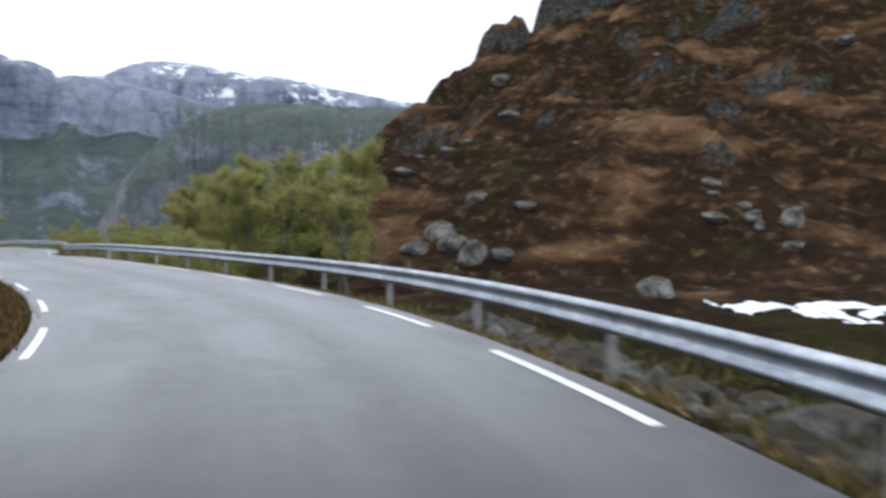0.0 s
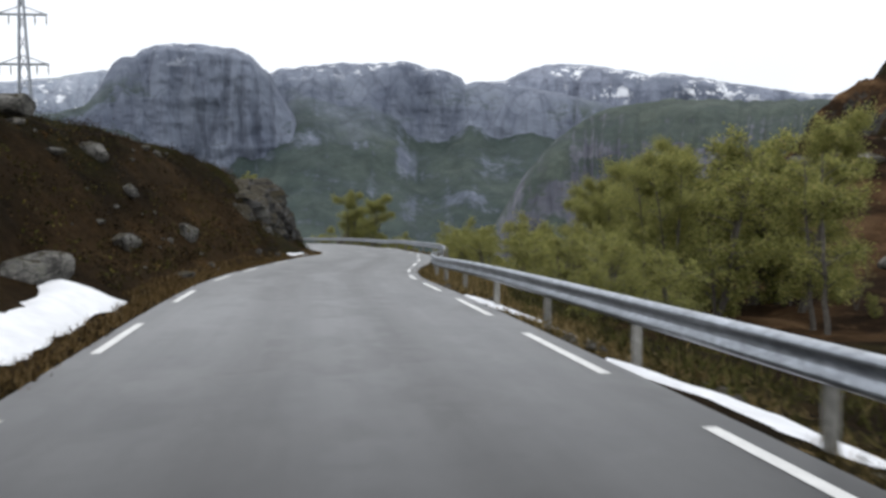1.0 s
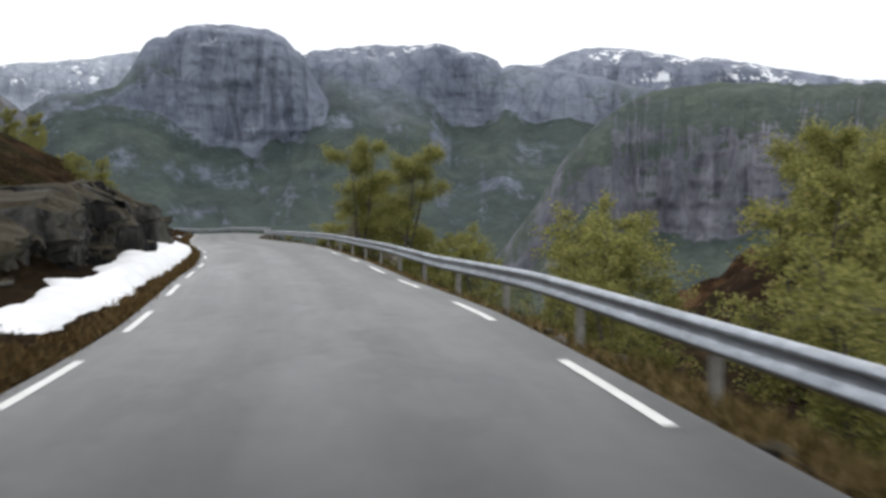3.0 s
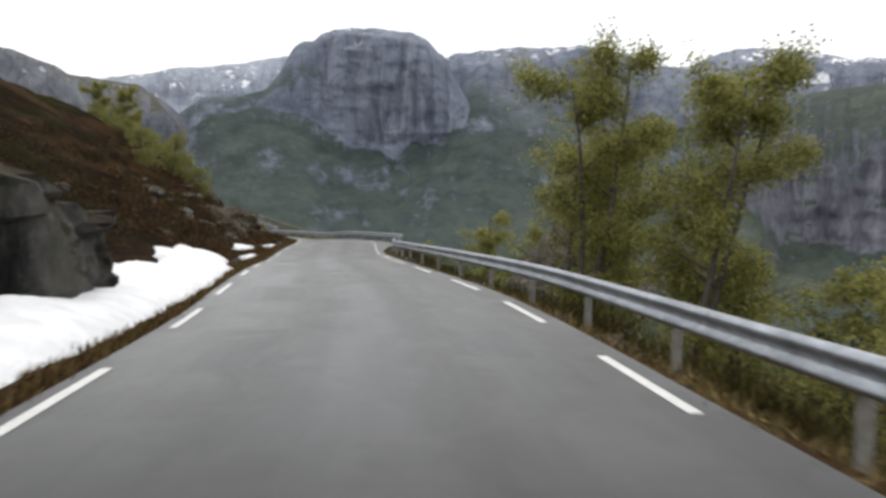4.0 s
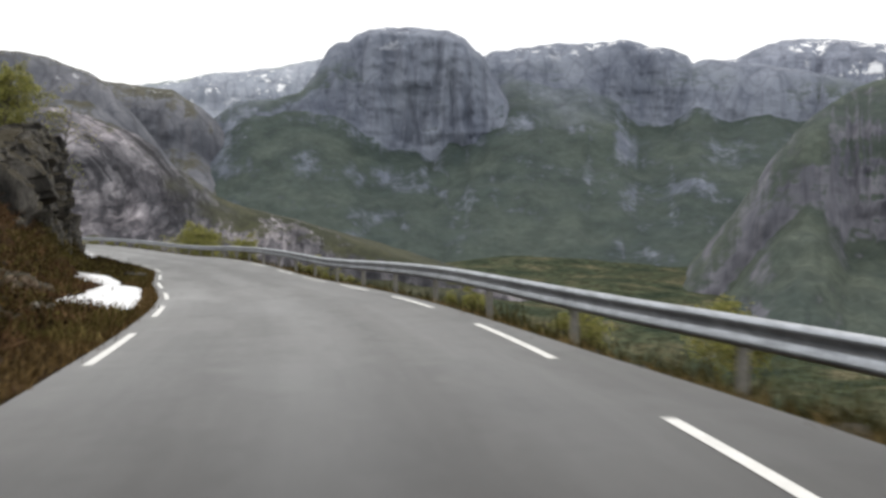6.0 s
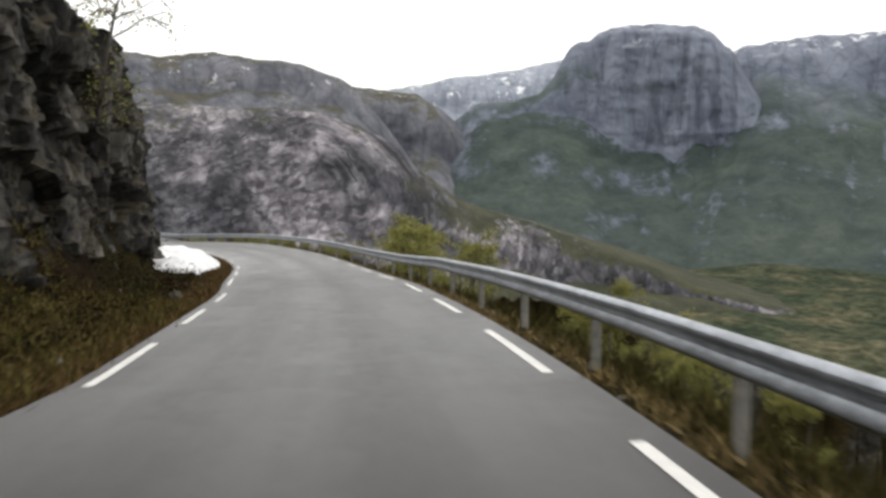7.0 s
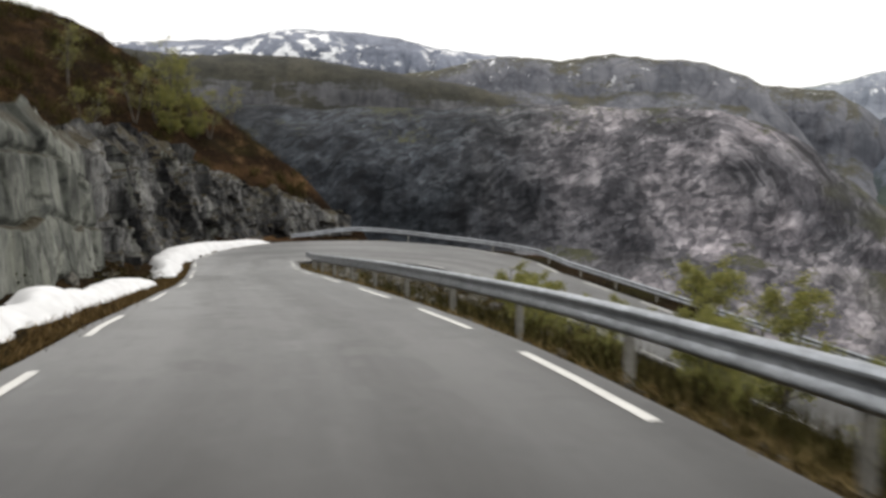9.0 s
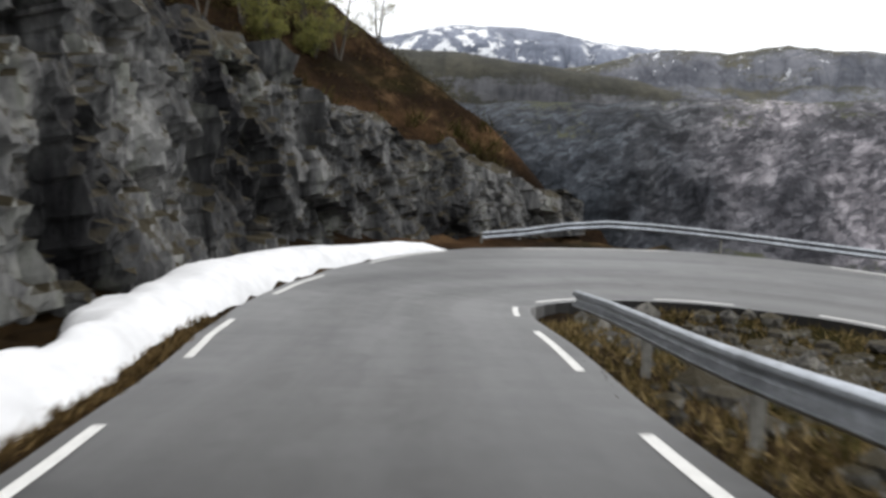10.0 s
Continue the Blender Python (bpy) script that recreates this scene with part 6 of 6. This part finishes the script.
for k, (x, y, a, b, c) in enumerate([(-19.0, 150.5, 3.4, 2.6, 3.0), (-13.3, 142.6, 2.9, 2.3, 2.6), (-22.2, 146.0, 2.5, 2.2, 2.3), (-17.0, 147.0, 2.6, 2.2, 2.4), (-9.4, 142.7, 2.1, 1.7, 1.6), (7.2, 94.0, 2.0, 1.7, 1.7), (31.0, 149.5, 3.0, 2.2, 2.0), (20.7, 160.8, 2.2, 1.6, 1.4), (-14.4, 157.6, 2.1, 1.6, 1.5), (-37.5, 175.0, 3.2, 2.2, 1.5), (25.3, 153.8, 1.2, 1.0, 0.9), (26.3, 148.6, 1.3, 1.0, 0.9), (-13.0, 214.0, 2.4, 1.8, 1.4), (-18.9, 269.5, 3.4, 2.6, 2.4), (-25.6, 207.4, 2.0, 1.8, 1.2)]):
    ob = new("boulder", STONES[k % 5])
    ob.matrix_world = Matrix.Translation((x, y, float(ground_height(np.array([x]), np.array([y]))[0]) + c * 0.2)) @ Matrix.Rotation(k * 1.3, 4, "Z") @ Matrix.Diagonal((a, b, c, 1))
    tagged(ob, "big angular grey boulder on the brown hillside", "boulder", group="boulders")
br = np.random.default_rng(12)
for k in range(46):
    az, d = radians(br.uniform(-24, 16)), br.uniform(105, 235)
    x, y = 2.3 - math.sin(az) * d, 17.2 + math.cos(az) * d
    s, u, _ = beside(np.array([x]), np.array([y]))
    size = br.uniform(0.5, 2.2)
    ob = new("boulder", STONES[k % 5])
    z = float(ground_height(np.array([x]), np.array([y]))[0])
    ob.matrix_world = Matrix.Translation((x, y, z + size * 0.2)) @ Matrix.Rotation(k * 1.7, 4, "Z") @ Matrix.Diagonal((size * br.uniform(0.9, 1.5), size, size * 0.7, 1))
    tagged(ob, "grey boulder lying on the brown hillside", "boulder", group="boulders")


sr = np.random.default_rng(33)
for k in range(36):
    s = sr.choice([sr.uniform(20, 66), sr.uniform(104, 200), sr.uniform(160, 200), sr.uniform(264, 282)])
    size = 0.18 + 0.5 * sr.random() ** 2
    boulder("grey-brown stone half sunk in the heath slope", s, float(left_edge(np.array([s]))[0]) + sr.uniform(2.6, 9), (size * sr.uniform(1, 1.6), size * sr.uniform(0.8, 1.3), size * sr.uniform(0.6, 1)), k * 1.1, k, 0.3)


def gravel(name, label, places, seed, low, high):
    """Loose stones of many sizes joined into one mesh."""
    r = np.random.default_rng(seed)
    ico = bmesh.new()
    bmesh.ops.create_icosphere(ico, subdivisions=1, radius=1)
    base = np.array([v.co[:] for v in ico.verts])
    faces = np.array([[v.index for v in f.verts] for f in ico.faces])
    ico.free()
    n = len(places)
    k = low + (high - low) * r.random(n) ** 3
    v = base[None] * (1 + r.normal(0, 0.16, (n, len(base), 1))) * (k[:, None] * r.uniform(0.6, 1.4, (n, 3)) * np.array([1, 1, 0.7]))[:, None]
    v = v + places[:, None] + np.array([0, 0, 0.25])[None, None] * k[:, None, None]
    f = faces[None] + (np.arange(n) * len(base))[:, None, None]
    return tagged(mesh_object(name, v.reshape(-1, 3), f.reshape(-1, 3), STONE, flat=True), label, "stones", kind="stuff")


gravel("loose_stones", "loose grey stones along the outer verge", scatter(1500, (-10, 322), lambda s, r: -(right_edge(s) + 0.15 + 2.2 * r.random(len(s))), 21), 22, 0.03, 0.16)
gravel("riprap", "broken grey stones below the guardrail", np.concatenate([scatter(420, (-6, 16), lambda s, r: -(right_edge(s) + 0.6 + 3.5 * r.random(len(s))), 23), scatter(420, (148, 172), lambda s, r: -(right_edge(s) + 0.4 + 2.6 * r.random(len(s))), 25)]), 24, 0.08, 0.42)
gravel("island_stones", "broken stones and rubble inside the hairpin", scatter(1300, (290, 330), lambda s, r: -(right_edge(s) + 0.9 + 10 * r.random(len(s))), 27), 28, 0.06, 0.42)
gravel("island_rubble", "pale rubble along the lower road", scatter(800, (334, 385), lambda s, r: -(right_edge(s) + 0.3 + 4 * r.random(len(s))), 47), 48, 0.06, 0.36)
gravel("slope_stones", "small stones lying in the heath slope", scatter(500, (8, 330), lambda s, r: left_edge(s) + 0.5 + 8 * r.random(len(s)) ** 1.5, 29), 30, 0.05, 0.32)


# ---------------------------------------------------------------- power pylon and roadside cabinet
def beam(a, b, half):
    """A square bar from a to b: vertices and faces."""
    a, b = np.array(a, float), np.array(b, float)
    return tube([a, (a + b) / 2, b], [half * 1.4] * 3, 4)


def pylon(label, x, y, turn, tall):
    p = tagged(new("power_pylon"), label, "power pylon")
    z = float(ground_height(np.array([x]), np.array([y]))[0])
    p.matrix_basis = Matrix.Translation((x, y, z - 0.5)) @ Matrix.Rotation(turn, 4, "Z")
    for side in (-1, 1):
        v, f = gather([beam((side * 1.1, q, 0), (side * 0.2, q * 0.3, tall), 0.11) for q in (-0.5, 0.5)])
        mesh_object("leg", v, f, STEEL, p)
    for h in (tall * 0.55, tall * 0.83):
        v, f = gather([beam((-3.3, 0, h), (3.3, 0, h), 0.12), beam((-3.3, 0, h), (0, 0, h + 1.2), 0.06), beam((3.3, 0, h), (0, 0, h + 1.2), 0.06)])
        mesh_object("crossarm", v, f, STEEL, p)
        for q in (-3.2, -1.7, 1.7, 3.2):
            v, f = tube([(q, 0, h), (q, 0, h - 0.7), (q, 0, h - 1.5)], [0.06, 0.11, 0.06], 6)
            mesh_object("insulator", v, f, POST, p)
    steps = np.linspace(0.05, 0.95, 9)
    wide = lambda t: 1.1 + (0.2 - 1.1) * t
    for a, b_ in zip(steps[:-1], steps[1:]):
        for s in (-1, 1):
            v, f = beam((wide(a) * s, 0, a * tall), (-wide(b_) * s, 0, b_ * tall), 0.05)
            mesh_object("brace", v, f, STEEL, p)
    return p


pylon("grey steel lattice power pylon on the ridge", -128.0, 117.0, radians(40), 24.0)

CONCRETE = plain("pale_concrete", (0.42, 0.41, 0.38), 0.85, 0, 6, 0.2, 0.3)
cabinet = tagged(new("roadside_cabinet"), "small pale roadside cabinet with dark uprights on the slope", "cabinet")
spot = on_road(273.5, 6.75)
cabinet.matrix_basis = Matrix.Translation((spot[0], spot[1], float(np.interp(273.5, RS, RZ)) + 1.6)) @ Matrix.Rotation(float(np.interp(260, RS, RH)), 4, "Z")


def box(size, at, soft=0.02):
    bm = bmesh.new()
    bmesh.ops.create_cube(bm, size=1)
    bmesh.ops.scale(bm, verts=bm.verts, vec=size)
    bmesh.ops.bevel(bm, geom=bm.edges[:], offset=soft, segments=2, affect="EDGES")
    bmesh.ops.translate(bm, verts=bm.verts, vec=at)
    return bm


part("body", box((0.85, 0.5, 0.75), (0, 0, 0.65)), CONCRETE, cabinet)
part("roof", box((0.95, 0.6, 0.06), (0, 0, 1.06)), CONCRETE, cabinet)
part("plinth", box((0.7, 0.42, 1.6), (0, 0, -0.52)), CONCRETE, cabinet)
for q in (-0.2, 0.12):
    part("upright", box((0.07, 0.05, 0.95), (q, -0.29, 0.55), 0.01), POST, cabinet)

# ---------------------------------------------------------------- woods far below
wr = np.random.default_rng(71)
az, d = np.radians(wr.uniform(2, 78, 11000)), 55 + 900 * wr.random(11000) ** 1.4
at = np.stack([EYE[0] - np.sin(az) * d, EYE[1] + np.cos(az) * d, 0 * d], -1)
at[:, 2] = ground_at(at)
grown = (np.abs(beside(at[:, 0], at[:, 1])[1]) > 24) & (at[:, 2] < -19) & (fbm(at[:, 0] * 0.012, at[:, 1] * 0.012, 6.0) > -0.12)
at, d = at[grown], d[grown]
size = wr.uniform(0.7, 1.9, len(at)) * (1 + d / 500)
clump = np.repeat(at, 36, 0) + wr.normal(0, 1, (len(at) * 36, 3)) * np.repeat(size, 36)[:, None] * np.array([0.45, 0.45, 0.5]) + np.repeat(size, 36)[:, None] * np.array([0, 0, 0.7])
v, f = leaf_cloud(wr, clump, np.repeat(0.1 + 0.3 * smooth(60, 400, d), 36)[:, None], 0.1)
WOODS = island_material("valley_woods", [(0.0, (0.03, 0.037, 0.02)), (0.5, (0.07, 0.08, 0.036)), (0.85, (0.11, 0.12, 0.05)), (1.0, (0.13, 0.105, 0.06))], 0.9)
tagged(mesh_object("valley_woods", v, f, WOODS, flat=True), "green birch scrub on the valley side far below", "woods", kind="stuff")
